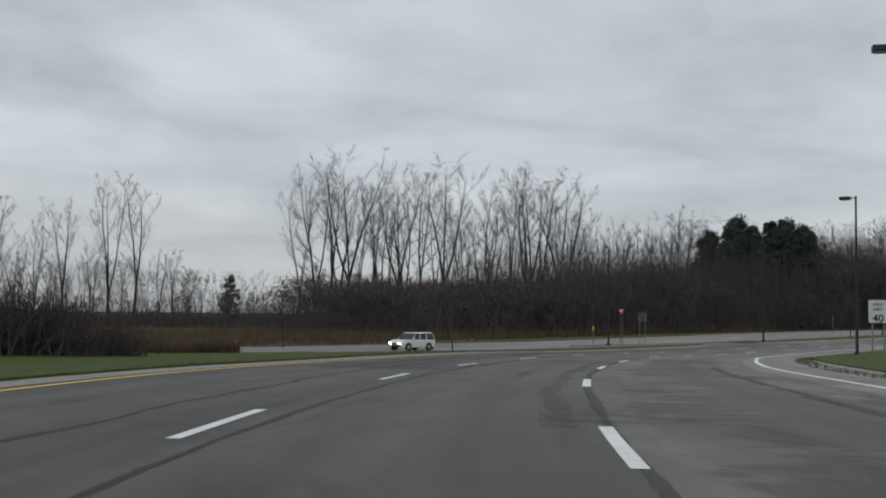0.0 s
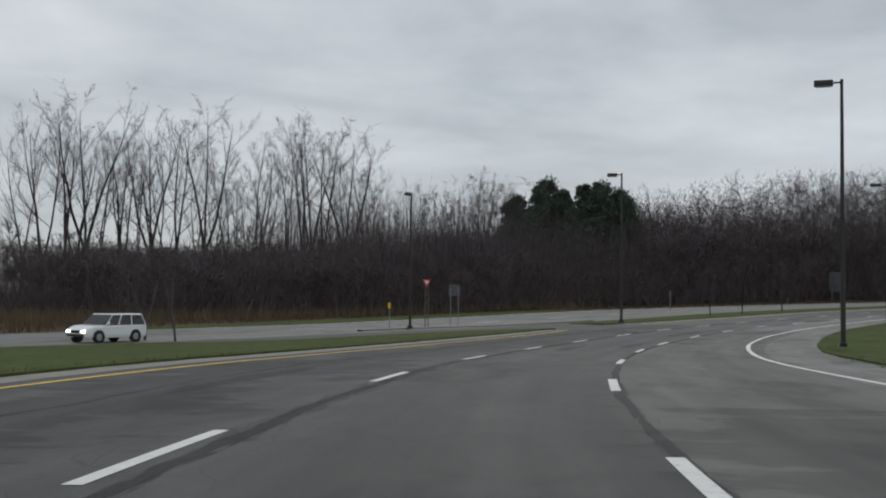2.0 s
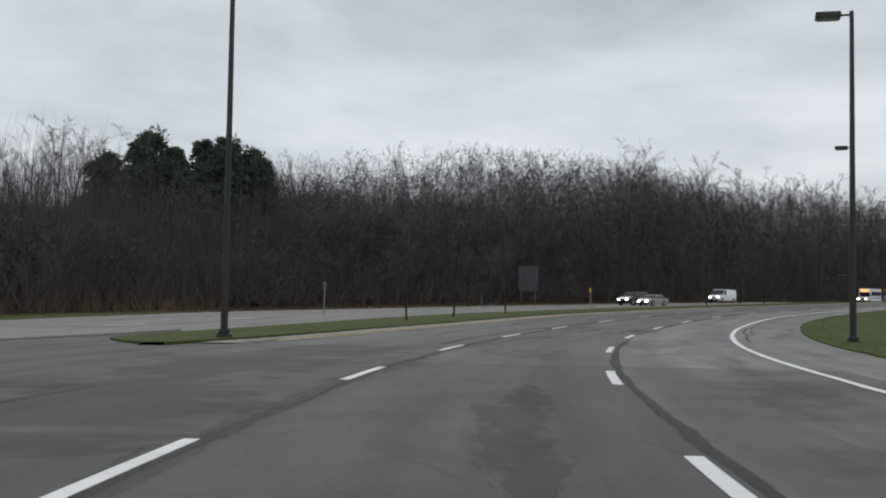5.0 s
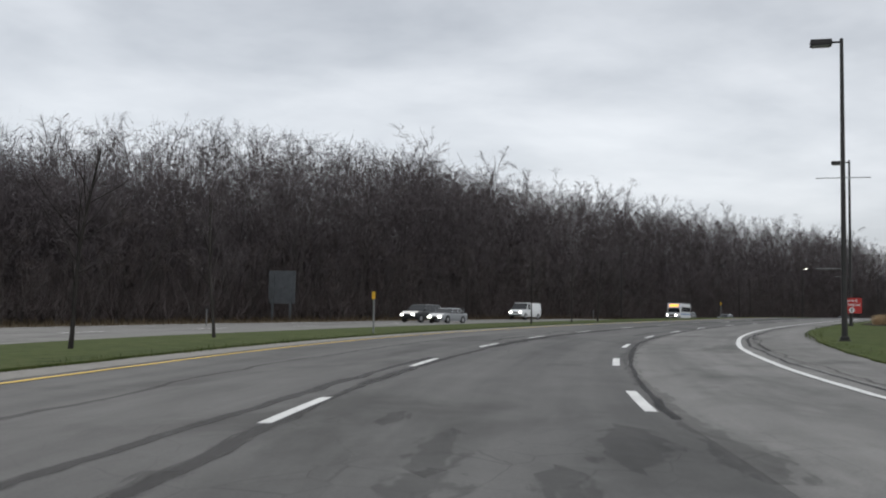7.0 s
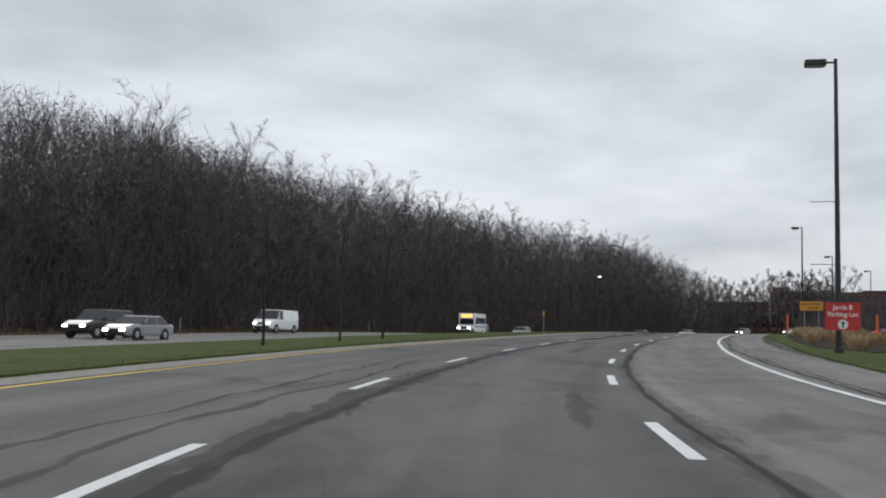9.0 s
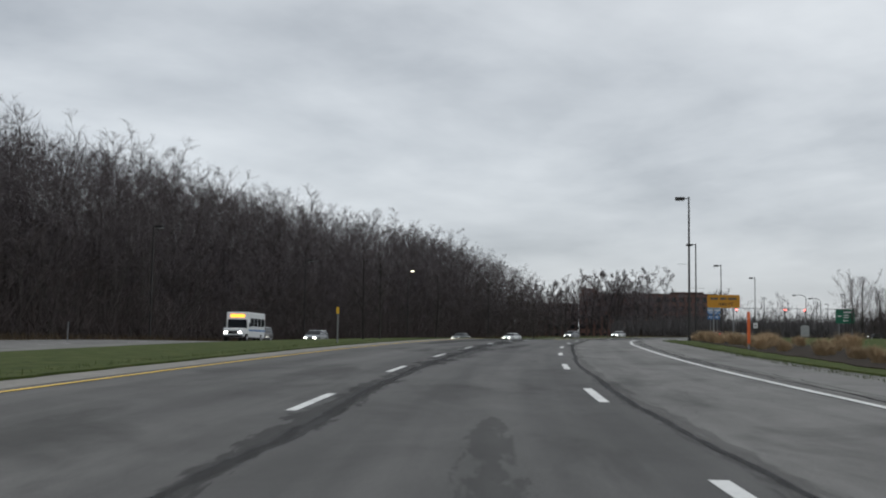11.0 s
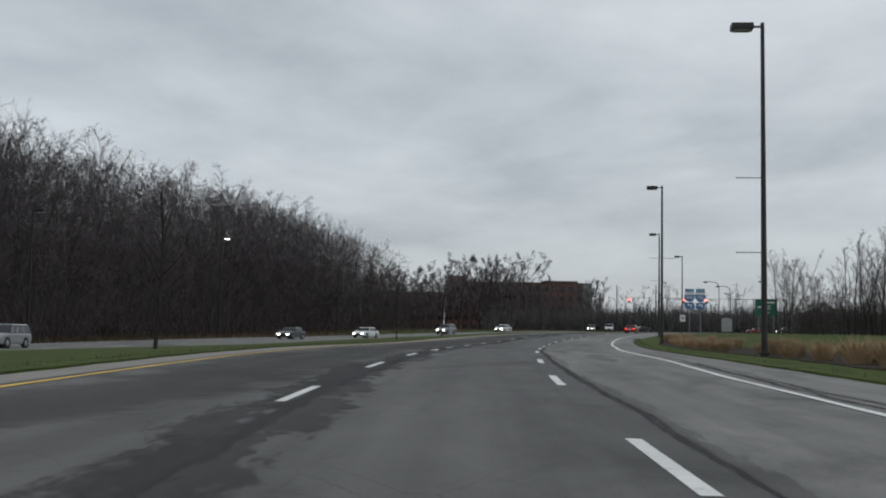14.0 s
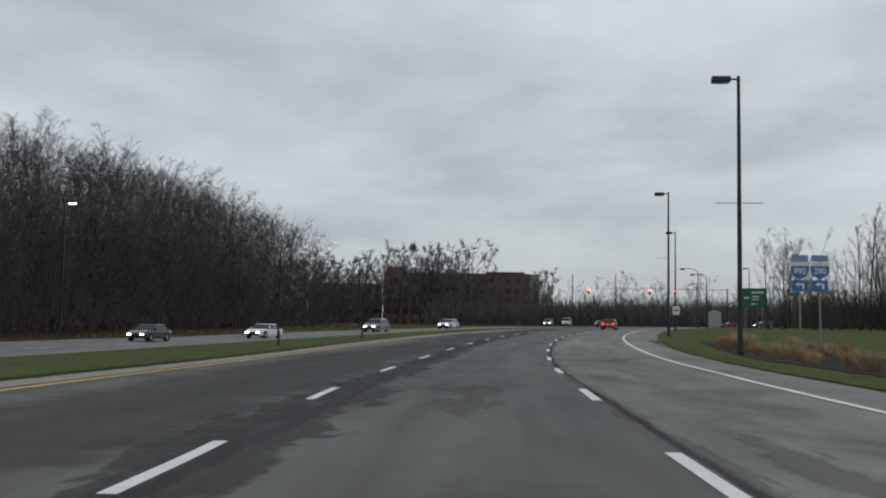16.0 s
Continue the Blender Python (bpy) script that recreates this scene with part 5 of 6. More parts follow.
lettering("1000 FT", 0.26, 0.12, 2.25, -0.016, SIGN_BLACK, board)
for x0, x1 in ((-0.74, -0.3), (-0.2, 0.16), (0.26, 0.74)):
    part("bar", box(bmesh.new(), x0, x1, -0.019, -0.0145, 2.52, 2.65), WOOD_POST, board)


def shield_set(name, p, turn, digits, arrows, label, top, caps=True, size=1.0):
    """Two route shields side by side over arrow plates, on two posts."""
    root = sign_root(name, p, turn, label, "road sign")
    root.matrix_basis = root.matrix_basis @ Matrix.Scale(size, 4)
    posts(root, (-0.37, 0.37), top, STEEL, 0.035)
    for x, txt in zip((-0.37, 0.37), digits):
        z = top - (0.30 if caps else 0.0)
        if caps:
            part("cap_plate", panel(bmesh.new(), 0.62, 0.25, top - 0.25, 0.008, 0.0, 0.02, x), PALE_BLUE, root)
        pts = [(x + a * 0.35, z - 0.62 + b * 0.62) for a, b in ((-0.86, 1), (-0.5, 0.95), (0, 1), (0.5, 0.95), (0.86, 1), (1, 0.72), (0.96, 0.45), (0.7, 0.2), (0.0, 0.0), (-0.7, 0.2), (-0.96, 0.45), (-1, 0.72))]
        face = part("shield", outline(bmesh.new(), pts, 0.0, 0.010), BLUE, root, "blue route shield")
        part("shield_band", outline(bmesh.new(), [(x - 0.33, z + 0.02), (x + 0.33, z + 0.02), (x + 0.345, z - 0.12), (x - 0.345, z - 0.12)], -0.0105, 0.003), WHITE, face)
        lettering(txt, 0.33, x, z - 0.32, -0.012, WHITE, face, squeeze=0.95)
        plate = part("arrow_plate", panel(bmesh.new(), 0.60, 0.42, z - 1.08, 0.008, 0.0, 0.03, x), BLUE, root)
        zc = z - 0.87
        if arrows == "up":
            a = [(x - 0.03, zc - 0.14), (x + 0.03, zc - 0.14), (x + 0.03, zc + 0.02), (x + 0.1, zc + 0.02), (x, zc + 0.15), (x - 0.1, zc + 0.02), (x - 0.03, zc + 0.02)]
        else:
            a = [(x + 0.15, zc - 0.13), (x + 0.15, zc + 0.09), (x - 0.04, zc + 0.09), (x - 0.04, zc + 0.15), (x - 0.18, zc + 0.05), (x - 0.04, zc - 0.05), (x - 0.04, zc + 0.02), (x + 0.08, zc + 0.02), (x + 0.08, zc - 0.13)]
        part("arrow", outline(bmesh.new(), a, -0.009, 0.003), WHITE, plate)
    return root


shield_set("route_sign", at(109.3, 9.95, 0.0), facing(100, -4), ("990", "290"), "up", "pair of blue route shields with upward arrow plates", 2.78, False)
shield_set("route_sign", at(292.3, 10.62, 0.0), facing(284, -2), ("990", "290"), "left", "pair of blue route shields with left-turn arrow plates", 3.98, True, 0.89)

# large sign seen from behind, beyond the far carriageway
root = sign_root("large_sign", ground(97.0, 186.1, -0.35), facing(150, 185), "large grey sign seen from behind on two posts", "road sign")
posts(root, (-0.85, 0.85), 4.6, SIGN_BACK, 0.10, 0.08)
part("panel", panel(bmesh.new(), 2.55, 3.0, 1.85, 0.03, 0.0, 0.08), SIGN_BACK, root)
for z in (2.3, 3.3, 4.4):
    part("stiffener", box(bmesh.new(), -1.2, 1.2, 0.0, 0.06, z - 0.05, z + 0.05), SIGN_BACK, root)

# speed limit sign
root = sign_root("speed_limit_sign", Vector((19.27, 48.05, float(level(52.8, 10.3)) + 0.05)), facing(40, -2), "white speed limit sign on two posts", "road sign")
posts(root, (-0.24, 0.24), 2.5, STEEL, 0.03)
board = part("panel", panel(bmesh.new(), 0.79, 0.99, 1.62, 0.008, 0.0, 0.05), WHITE, root)
lettering("SPEED", 0.17, 0.0, 2.40, -0.010, SIGN_BLACK, board)
lettering("LIMIT", 0.17, 0.0, 2.20, -0.010, SIGN_BLACK, board)
lettering("40", 0.46, 0.0, 1.80, -0.010, SIGN_BLACK, board)

# yield sign, sign back and marker on the island
root = sign_root("yield_sign", Vector((19.2, 114.6, float(level(107.5, -24.3)))), facing(106, 20), "small red and white yield sign on a post", "road sign")
posts(root, (-0.11, 0.12), 3.55, WOOD_POST, 0.035)
board = part("panel", outline(bmesh.new(), [(-0.36, 3.75), (0.36, 3.75), (0.0, 3.1)], 0.0, 0.01), RED, root)
part("inset", outline(bmesh.new(), [(-0.2, 3.65), (0.2, 3.65), (0.0, 3.29)], -0.0105, 0.003), WHITE, board)
root = sign_root("road_sign", Vector((21.6, 115.6, float(level(109, -23.2)))), facing(106, 200), "grey square sign seen from behind on two posts", "road sign")
posts(root, (-0.30, 0.30), 3.1, STEEL, 0.025, 0.04)
part("panel", panel(bmesh.new(), 0.9, 0.9, 2.45, 0.01, 0.0, 0.05), SIGN_BACK, root)
root = sign_root("road_sign", at(148, -27.1, 0), facing(140, 190), "narrow grey sign seen from behind on a post", "road sign")
posts(root, (0.0,), 2.3, STEEL, 0.04)
part("panel", panel(bmesh.new(), 0.32, 0.62, 1.7, 0.01, -0.03, 0.03), SIGN_BACK, root)


def marker(p, turn, h, mat, label, w=0.125, ph=0.27, post=STEEL):
    root = sign_root("marker_post", p, turn, label, "marker post")
    posts(root, (0.0,), h, post, 0.03)
    part("marker_plate", panel(bmesh.new(), w, ph, h - ph, 0.008, -0.02, 0.02), mat, root)


marker(at(149.6, -8.0, 0.03), facing(140), 1.52, YELLOW, "thin post with a yellow marker plate on the median")
marker(at(220.4, -7.95, 0.03), facing(212), 1.5, YELLOW, "thin post with a yellow marker plate on the median")
marker(Vector((16.1, 113.1, float(level(104.9, -25.8)))), facing(104, 10), 1.95, YELLOW, "thin post with a yellow marker plate on the island", 0.2, 0.42)
marker(at(217.7, 8.5, 0.03), facing(210), 1.45, SAFETY, "orange flexible marker post beside the shoulder", 0.11, 1.2)
marker(at(205.4, 12.8, 0.03), facing(210), 1.45, SAFETY, "orange flexible marker post on the grass", 0.11, 1.2)
marker(Vector((-14.1, 78, float(level(66, -32)) + 0.05)), facing(60), 0.8, SAFETY, "short orange marker post on the grass", 0.18, 0.6)
for q, lat in ((205, -27.5), (232, -26.0), (172, -29.5)):
    marker(at(q, lat, 0.0), facing(q, 180), 1.1, SIGN_BACK, "short grey marker post beyond the far carriageway", 0.12, 0.25)

# green guide sign and pale box beyond the lawn
root = sign_root("guide_sign", ground(345, 163.8), facing(400, 4), "large green guide sign with white lettering bars", "road sign")
posts(root, (-1.3, 1.3), 4.6, STEEL, 0.09)
board = part("panel", panel(bmesh.new(), 3.9, 3.05, 3.3, 0.03, 0.0, 0.18), GREEN, root)
bars([(-0.35, 1.55, 5.55, 5.85), (-1.5, -0.75, 4.75, 5.0), (-0.3, 0.75, 4.95, 5.15), (-0.3, 0.75, 4.5, 4.7)], WHITE, board, -0.031)
part("arrow", outline(bmesh.new(), [(-0.5, 3.9), (-0.1, 4.15), (-0.1, 3.97), (0.6, 3.97), (0.6, 3.83), (-0.1, 3.83), (-0.1, 3.65)], -0.031, 0.004), WHITE, board)
CABINET = shade("pale_cabinet_paint", [(0.28, 0.29, 0.29), (0.38, 0.39, 0.39)], 1.5, rough=0.6, bump=0.03)
root = sign_root("sign_board", ground(321.4, 169.0), facing(400, 0), "pale grey arched sign board on two dark posts", "sign board")
arch = [(0.85 * math.cos(radians(a_)), 2.15 + 0.45 * math.sin(radians(a_))) for a_ in range(0, 181, 15)] + [(-0.85, 0.35), (0.85, 0.35)]
part("panel", outline(bmesh.new(), arch, 0.05, 0.1), CABINET, root)
posts(root, (-0.93, 0.93), 2.3, POLE, 0.07, 0.0)
root = sign_root("road_sign", at(371.2, 9.5, 0.0), facing(365), "small white square sign fixed to a lamp pole", "road sign")
board = part("panel", panel(bmesh.new(), 0.72, 0.85, 1.7, 0.012, -0.14, 0.04), WHITE, root)
part("bar", box(bmesh.new(), -0.2, 0.2, -0.157, -0.153, 2.05, 2.2), SIGN_BLACK, board)
part("bracket", box(bmesh.new(), -0.1, 0.1, -0.135, 0.1, 2.05, 2.12, 0.01), STEEL, root)


# ---- vehicles: nose towards local +y ----
def loft(bm, rings):
    rows = [[bm.verts.new(p_) for p_ in ring] for ring in rings]
    for a, b in zip(rows, rows[1:]):
        for i in range(len(a) - 1):
            bm.faces.new((a[i], a[i + 1], b[i + 1], b[i]))
    bm.faces.new(rows[0])
    bm.faces.new(rows[-1][::-1])
    bmesh.ops.recalc_face_normals(bm, faces=bm.faces)
    return bm


def paint(name, colour):
    m = bpy.data.materials.new(name)
    m.use_nodes = True
    b = m.node_tree.nodes["Principled BSDF"]
    b.inputs["Base Color"].default_value = (*colour, 1)
    b.inputs["Roughness"].default_value = 0.32
    b.inputs["Coat Weight"].default_value, b.inputs["Coat Roughness"].default_value = 0.6, 0.08
    return m


P_WHITE, P_SILVER = paint("white_car_paint", (0.84, 0.86, 0.86)), paint("silver_car_paint", (0.30, 0.315, 0.33))
P_BLACK, P_GREEN, P_RED = paint("black_car_paint", (0.018, 0.019, 0.022)), paint("dark_green_car_paint", (0.03, 0.042, 0.045)), paint("red_car_paint", (0.22, 0.012, 0.014))

SHAPES = {  # length, width, height, belt, bonnet height, roof stations (front glass foot, front top, rear top, rear foot), ride, wheel radius
    "suv": (4.85, 1.98, 1.80, 1.12, 1.08, (1.05, 0.35, -2.05, -2.32), 0.32, 0.37),
    "sedan": (4.75, 1.82, 1.45, 0.95, 0.92, (0.95, 0.25, -1.15, -1.75), 0.24, 0.33),
    "wagon": (4.55, 1.80, 1.66, 1.05, 1.02, (1.0, 0.3, -1.75, -2.15), 0.28, 0.35),
    "van": (5.6, 2.02, 2.10, 1.25, 1.22, (1.75, 1.15, -2.68, -2.78), 0.34, 0.37),
}


def vehicle(kind, m, coat, label, lights=True, rear_lit=False, panel_sides=False, rails=False):
    L_, W_, H_, belt, bonnet, roof, ride, wr = SHAPES[kind]
    a, b = L_ / 2, W_ / 2
    m = m @ Matrix.Scale(1 / UNIT, 4)
    root = empty(kind if kind == "van" else {"suv": "suv", "sedan": "sedan_car", "wagon": "estate_car"}[kind], m)
    tagged(root, label, "van" if kind == "van" else "car", "traffic")
    f0, f1, r1, r0 = roof

    def ring(y, hw, zb, zt, pinch=0.06):
        return [(-hw + pinch, y, zb), (-hw, y, zb + 0.16), (-hw, y, zt - 0.14), (-hw + 0.07, y, zt), (hw - 0.07, y, zt), (hw, y, zt - 0.14), (hw, y, zb + 0.16), (hw - pinch, y, zb)]

    tail = belt if kind != "sedan" else belt + 0.02
    rings = [ring(-a, b - 0.12, ride + 0.16, tail - 0.14), ring(-a + 0.07, b - 0.05, ride + 0.06, tail - 0.03), ring(-a + 0.5, b, ride, tail), ring(r0 if kind == "sedan" else -a + 0.9, b, ride, belt),
             ring(0, b, ride, belt), ring(f0, b, ride, belt - 0.02), ring((f0 + a) / 2, b - 0.02, ride, bonnet - 0.02), ring(a - 0.3, b - 0.06, ride + 0.02, bonnet - 0.14),
             ring(a - 0.06, b - 0.16, ride + 0.08, bonnet - 0.26), ring(a, b - 0.24, ride + 0.16, bonnet - 0.36)]
    body = part("body", loft(bmesh.new(), rings), coat, root, smooth=False)
    tum = 0.20 if kind != "van" else 0.12
    hb, ht = b - 0.035, b - tum

    def prism(bm, y0, y1, z0, z1):
        """Greenhouse slab between two heights, following the sloped ends and sides."""
        def edge(z):
            u = (z - belt) / (H_ - belt)
            return hb - (hb - ht) * u, f0 + (f1 - f0) * u, r0 + (r1 - r0) * u
        vs = []
        for z in (z0, z1):
            hw, fy, ry = edge(z)
            ya, yb = max(y0, ry) if y0 is not None else ry, min(y1, fy) if y1 is not None else fy
            vs.append([bm.verts.new(c) for c in ((-hw, ya, z), (hw, ya, z), (hw, yb, z), (-hw, yb, z))])
        lo, hi = vs
        bm.faces.new(lo[::-1])
        bm.faces.new(hi)
        for i in range(4):
            j = (i + 1) % 4
            bm.faces.new((lo[i], lo[j], hi[j], hi[i]))
        bmesh.ops.recalc_face_normals(bm, faces=bm.faces)
        return bm

    part("cabin", prism(bmesh.new(), None, None, belt - 0.03, H_ - 0.09), BLACK_TRIM, root, "dark cabin inside the glass")
    rings = []
    for z in (belt + 0.0, H_ - 0.105):
        u = (z - belt) / (H_ - belt)
        hw, fy, ry = hb - (hb - ht) * u, f0 + (f1 - f0) * u, r0 + (r1 - r0) * u
        rings.append([Vector((-hw, ry, z)), Vector((hw, ry, z)), Vector((hw, fy, z)), Vector((-hw, fy, z))])
    for i, pane in enumerate(("rear_window", "side_window", "windscreen", "side_window")):
        j = (i + 1) % 4
        quad = [rings[0][i], rings[0][j], rings[1][j], rings[1][i]]
        out = (quad[1] - quad[0]).cross(quad[3] - quad[0]).normalized()
        pb = bmesh.new()
        inner = [pb.verts.new(v + out * 0.002) for v in quad]
        outer = [pb.verts.new(v + out * 0.010) for v in quad]
        pb.faces.new(inner[::-1])
        pb.faces.new(outer)
        for k in range(4):
            pb.faces.new((inner[k], inner[(k + 1) % 4], outer[(k + 1) % 4], outer[k]))
        part(pane, pb, GLASS, root, "dark tinted glass")
    rb = bmesh.new()
    prism(rb, None, None, H_ - 0.10, H_ - 0.03)
    top = [v for v in rb.verts if v.co.z > H_ - 0.05]
    for v in top:
        v.co.x *= 0.93
    bmesh.ops.scale(rb, vec=(1.02, 1.0, 1.0), verts=[v for v in rb.verts if v.co.z < H_ - 0.05])
    part("roof", rb, coat, root)
    for sx in (-1, 1):
        cuts = [0.02, 0.36, 0.68, 0.97] if kind != "sedan" else [0.04, 0.45, 0.93]
        for u in cuts:
            yb_, yt_ = r0 + (f0 - r0) * u, r1 + (f1 - r1) * u
            bm = rod(bmesh.new(), (sx * (hb + 0.004), yb_, belt - 0.03), (sx * (ht + 0.006), yt_, H_ - 0.08), 0.045, 0.04, 5)
            part("pillar", bm, coat, root)
        if panel_sides:
            bm = bmesh.new()
            outline(bm, [(r0 + 0.05, belt - 0.03), (f0 - 1.25, belt - 0.03), (f0 - 1.3, H_ - 0.08), (r1 + 0.03, H_ - 0.08)], 0, 0.012)
            for v in bm.verts:
                y_, z_ = v.co.x, v.co.z
                u = (z_ - belt) / (H_ - belt)
                v.co = (sx * (hb - (hb - ht) * u + 0.014 + (0.008 if v.co.y else 0)), y_, z_)
            part("side_panel", bm, coat, root)
        mb = bmesh.new()
        box(mb, sx * (b + 0.02) - 0.07, sx * (b + 0.02) + 0.07, f0 - 0.35, f0 - 0.18, belt + 0.0, belt + 0.15, 0.03)
        part("mirror", mb, coat, root)
        hl = bmesh.new()
        box(hl, sx * (b - 0.36) - 0.17, sx * (b - 0.36) + 0.17, a - 0.16, a + 0.005, bonnet - 0.44, bonnet - 0.29, 0.03)
        part("headlight", hl, HEADLAMP if lights else ALLOY, root)
        tl = bmesh.new()
        box(tl, sx * (b - 0.27) - 0.16, sx * (b - 0.27) + 0.16, -a - 0.005, -a + 0.12, tail - 0.34, tail - 0.13, 0.03)
        part("tail_light", tl, BRAKE if rear_lit else TAILLAMP, root)
        if rails:
            bm = rod(bmesh.new(), (sx * (ht - 0.12), r1 + 0.2, H_ + 0.015), (sx * (ht - 0.12), f1 - 0.3, H_ + 0.015), 0.022, sides=6)
            part("roof_rail", bm, BLACK_TRIM, root)
    gb = bmesh.new()
    box(gb, -b + 0.62, b - 0.62, a - 0.05, a + 0.012, bonnet - 0.46, bonnet - 0.30, 0.02)
    part("grille", gb, BLACK_TRIM, root)
    bb = bmesh.new()
    box(bb, -b + 0.25, b - 0.25, a - 0.12, a + 0.03, ride + 0.08, ride + 0.24, 0.04)
    part("bumper", bb, BLACK_TRIM, root)
    bb = bmesh.new()
    box(bb, -b + 0.2, b - 0.2, -a - 0.03, -a + 0.12, ride + 0.1, ride + 0.3, 0.04)
    part("bumper", bb, coat if kind != "van" else BLACK_TRIM, root)
    pb = bmesh.new()
    box(pb, -0.26, 0.26, -a - 0.015, -a - 0.002, tail - 0.36, tail - 0.22)
    part("plate", pb, WHITE, root)
    for sx in (-1, 1):
        for y in (a - 0.95, -a + 1.0):
            ab = bmesh.new()
            bmesh.ops.create_cone(ab, cap_ends=True, segments=22, radius1=wr + 0.07, radius2=wr + 0.07, depth=0.03, matrix=pose(sx * (b - 0.012), y, wr, 0, 90, 0))
            part("wheel_arch", ab, BLACK_TRIM, root)
            tb = bmesh.new()
            bmesh.ops.create_cone(tb, cap_ends=True, segments=22, radius1=wr, radius2=wr, depth=0.22, matrix=pose(sx * (b - 0.095), y, wr, 0, 90, 0))
            bmesh.ops.bevel(tb, geom=[e for e in tb.edges if len(e.link_faces) == 2 and e.calc_face_angle(0) > 1.0], offset=0.03, segments=2, affect="EDGES")
            wheel = part("wheel", tb, RUBBER, root)
            rb = bmesh.new()
            bmesh.ops.create_cone(rb, cap_ends=True, segments=18, radius1=wr * 0.62, radius2=wr * 0.5, depth=0.03, matrix=pose(sx * (b + 0.022), y, wr, 0, 90 * sx, 0))
            for k in range(5):
                bmesh.ops.create_cube(rb, size=1.0, matrix=pose(sx * (b + 0.03), y, wr, 72 * k, 0, 0) @ Matrix.Translation((0, 0, wr * 0.28)) @ Matrix.Diagonal((0.03, 0.06, wr * 0.5, 1)))
            part("rim", rb, ALLOY, wheel)
    return root


def opp_lane(q, share):
    """A place and heading on the far carriageway, for traffic coming the other way."""
    f = lambda s_: float(NEAR_OPP(s_) + (FAR_OPP(s_) - NEAR_OPP(s_)) * share)
    p0, p1 = at(q + 2, f(q + 2)), at(q - 2, f(q - 2))
    d = p1 - p0
    return Matrix.Translation(at(q, f(q), 0.0)) @ pose(0, 0, 0, 0, 0, math.degrees(math.atan2(-d.x, d.y)))


vehicle("suv", opp_lane(80.5, 0.12), P_WHITE, "white sport utility vehicle with lit headlights on the far carriageway", rails=True)
vehicle("suv", opp_lane(194, 0.6), P_BLACK, "black sport utility vehicle with lit headlights")
vehicle("sedan", opp_lane(191.8, 0.38), P_SILVER, "silver saloon car with lit headlights beside a black one")
vehicle("van", opp_lane(219, 0.84), P_WHITE, "white panel van with lit headlights", panel_sides=True)
vehicle("suv", opp_lane(272.5, 0.85), P_BLACK, "black sport utility vehicle with lit headlights")
vehicle("wagon", opp_lane(281, 0.65), P_SILVER, "silver estate car with lit headlights")
vehicle("sedan", opp_lane(326, 0.62), P_GREEN, "dark green saloon car on the far carriageway")
vehicle("sedan", opp_lane(339, 0.5), P_WHITE, "white saloon car on the far carriageway")
vehicle("wagon", opp_lane(362, 0.5), P_SILVER, "silver estate car with lit headlights")
vehicle("sedan", opp_lane(386, 0.6), P_WHITE, "white saloon car far off on the carriageway")
vehicle("sedan", Matrix.Translation(at(378, 2.0)) @ pose(0, 0, 0, 0, 0, facing(378)), P_RED, "red saloon car with its brake lights lit", rear_lit=True)

vehicle("wagon", Matrix.Translation(ground(362.9, 199.5, 0.02)) @ pose(0, 0, 0, 0, 0, 95), P_SILVER, "silver estate car with lit headlights waiting at the junction")
vehicle("sedan", Matrix.Translation(ground(386.1, 193.2, 0.02)) @ pose(0, 0, 0, 0, 0, 110), P_WHITE, "pale saloon car with lit headlights turning at the junction")
vehicle("sedan", Matrix.Translation(ground(382.4, 191.8, 0.02)) @ pose(0, 0, 0, 0, 0, 20), P_BLACK, "black saloon car crossing the junction", lights=False)
vehicle("sedan", Matrix.Translation(ground(398.0, 168.4, 0.02)) @ pose(0, 0, 0, 0, 0, 20), P_RED, "dark red saloon car parked beyond the lawn", lights=False)
vehicle("suv", Matrix.Translation(ground(398.0, 161.8, 0.02)) @ pose(0, 0, 0, 0, 0, 20), P_BLACK, "black sport utility vehicle parked beyond the lawn")
vehicle("van", Matrix.Translation(ground(391.1, 200.7, 0.02)) @ pose(0, 0, 0, 0, 0, 95), P_WHITE, "white van far off at the junction", lights=False)


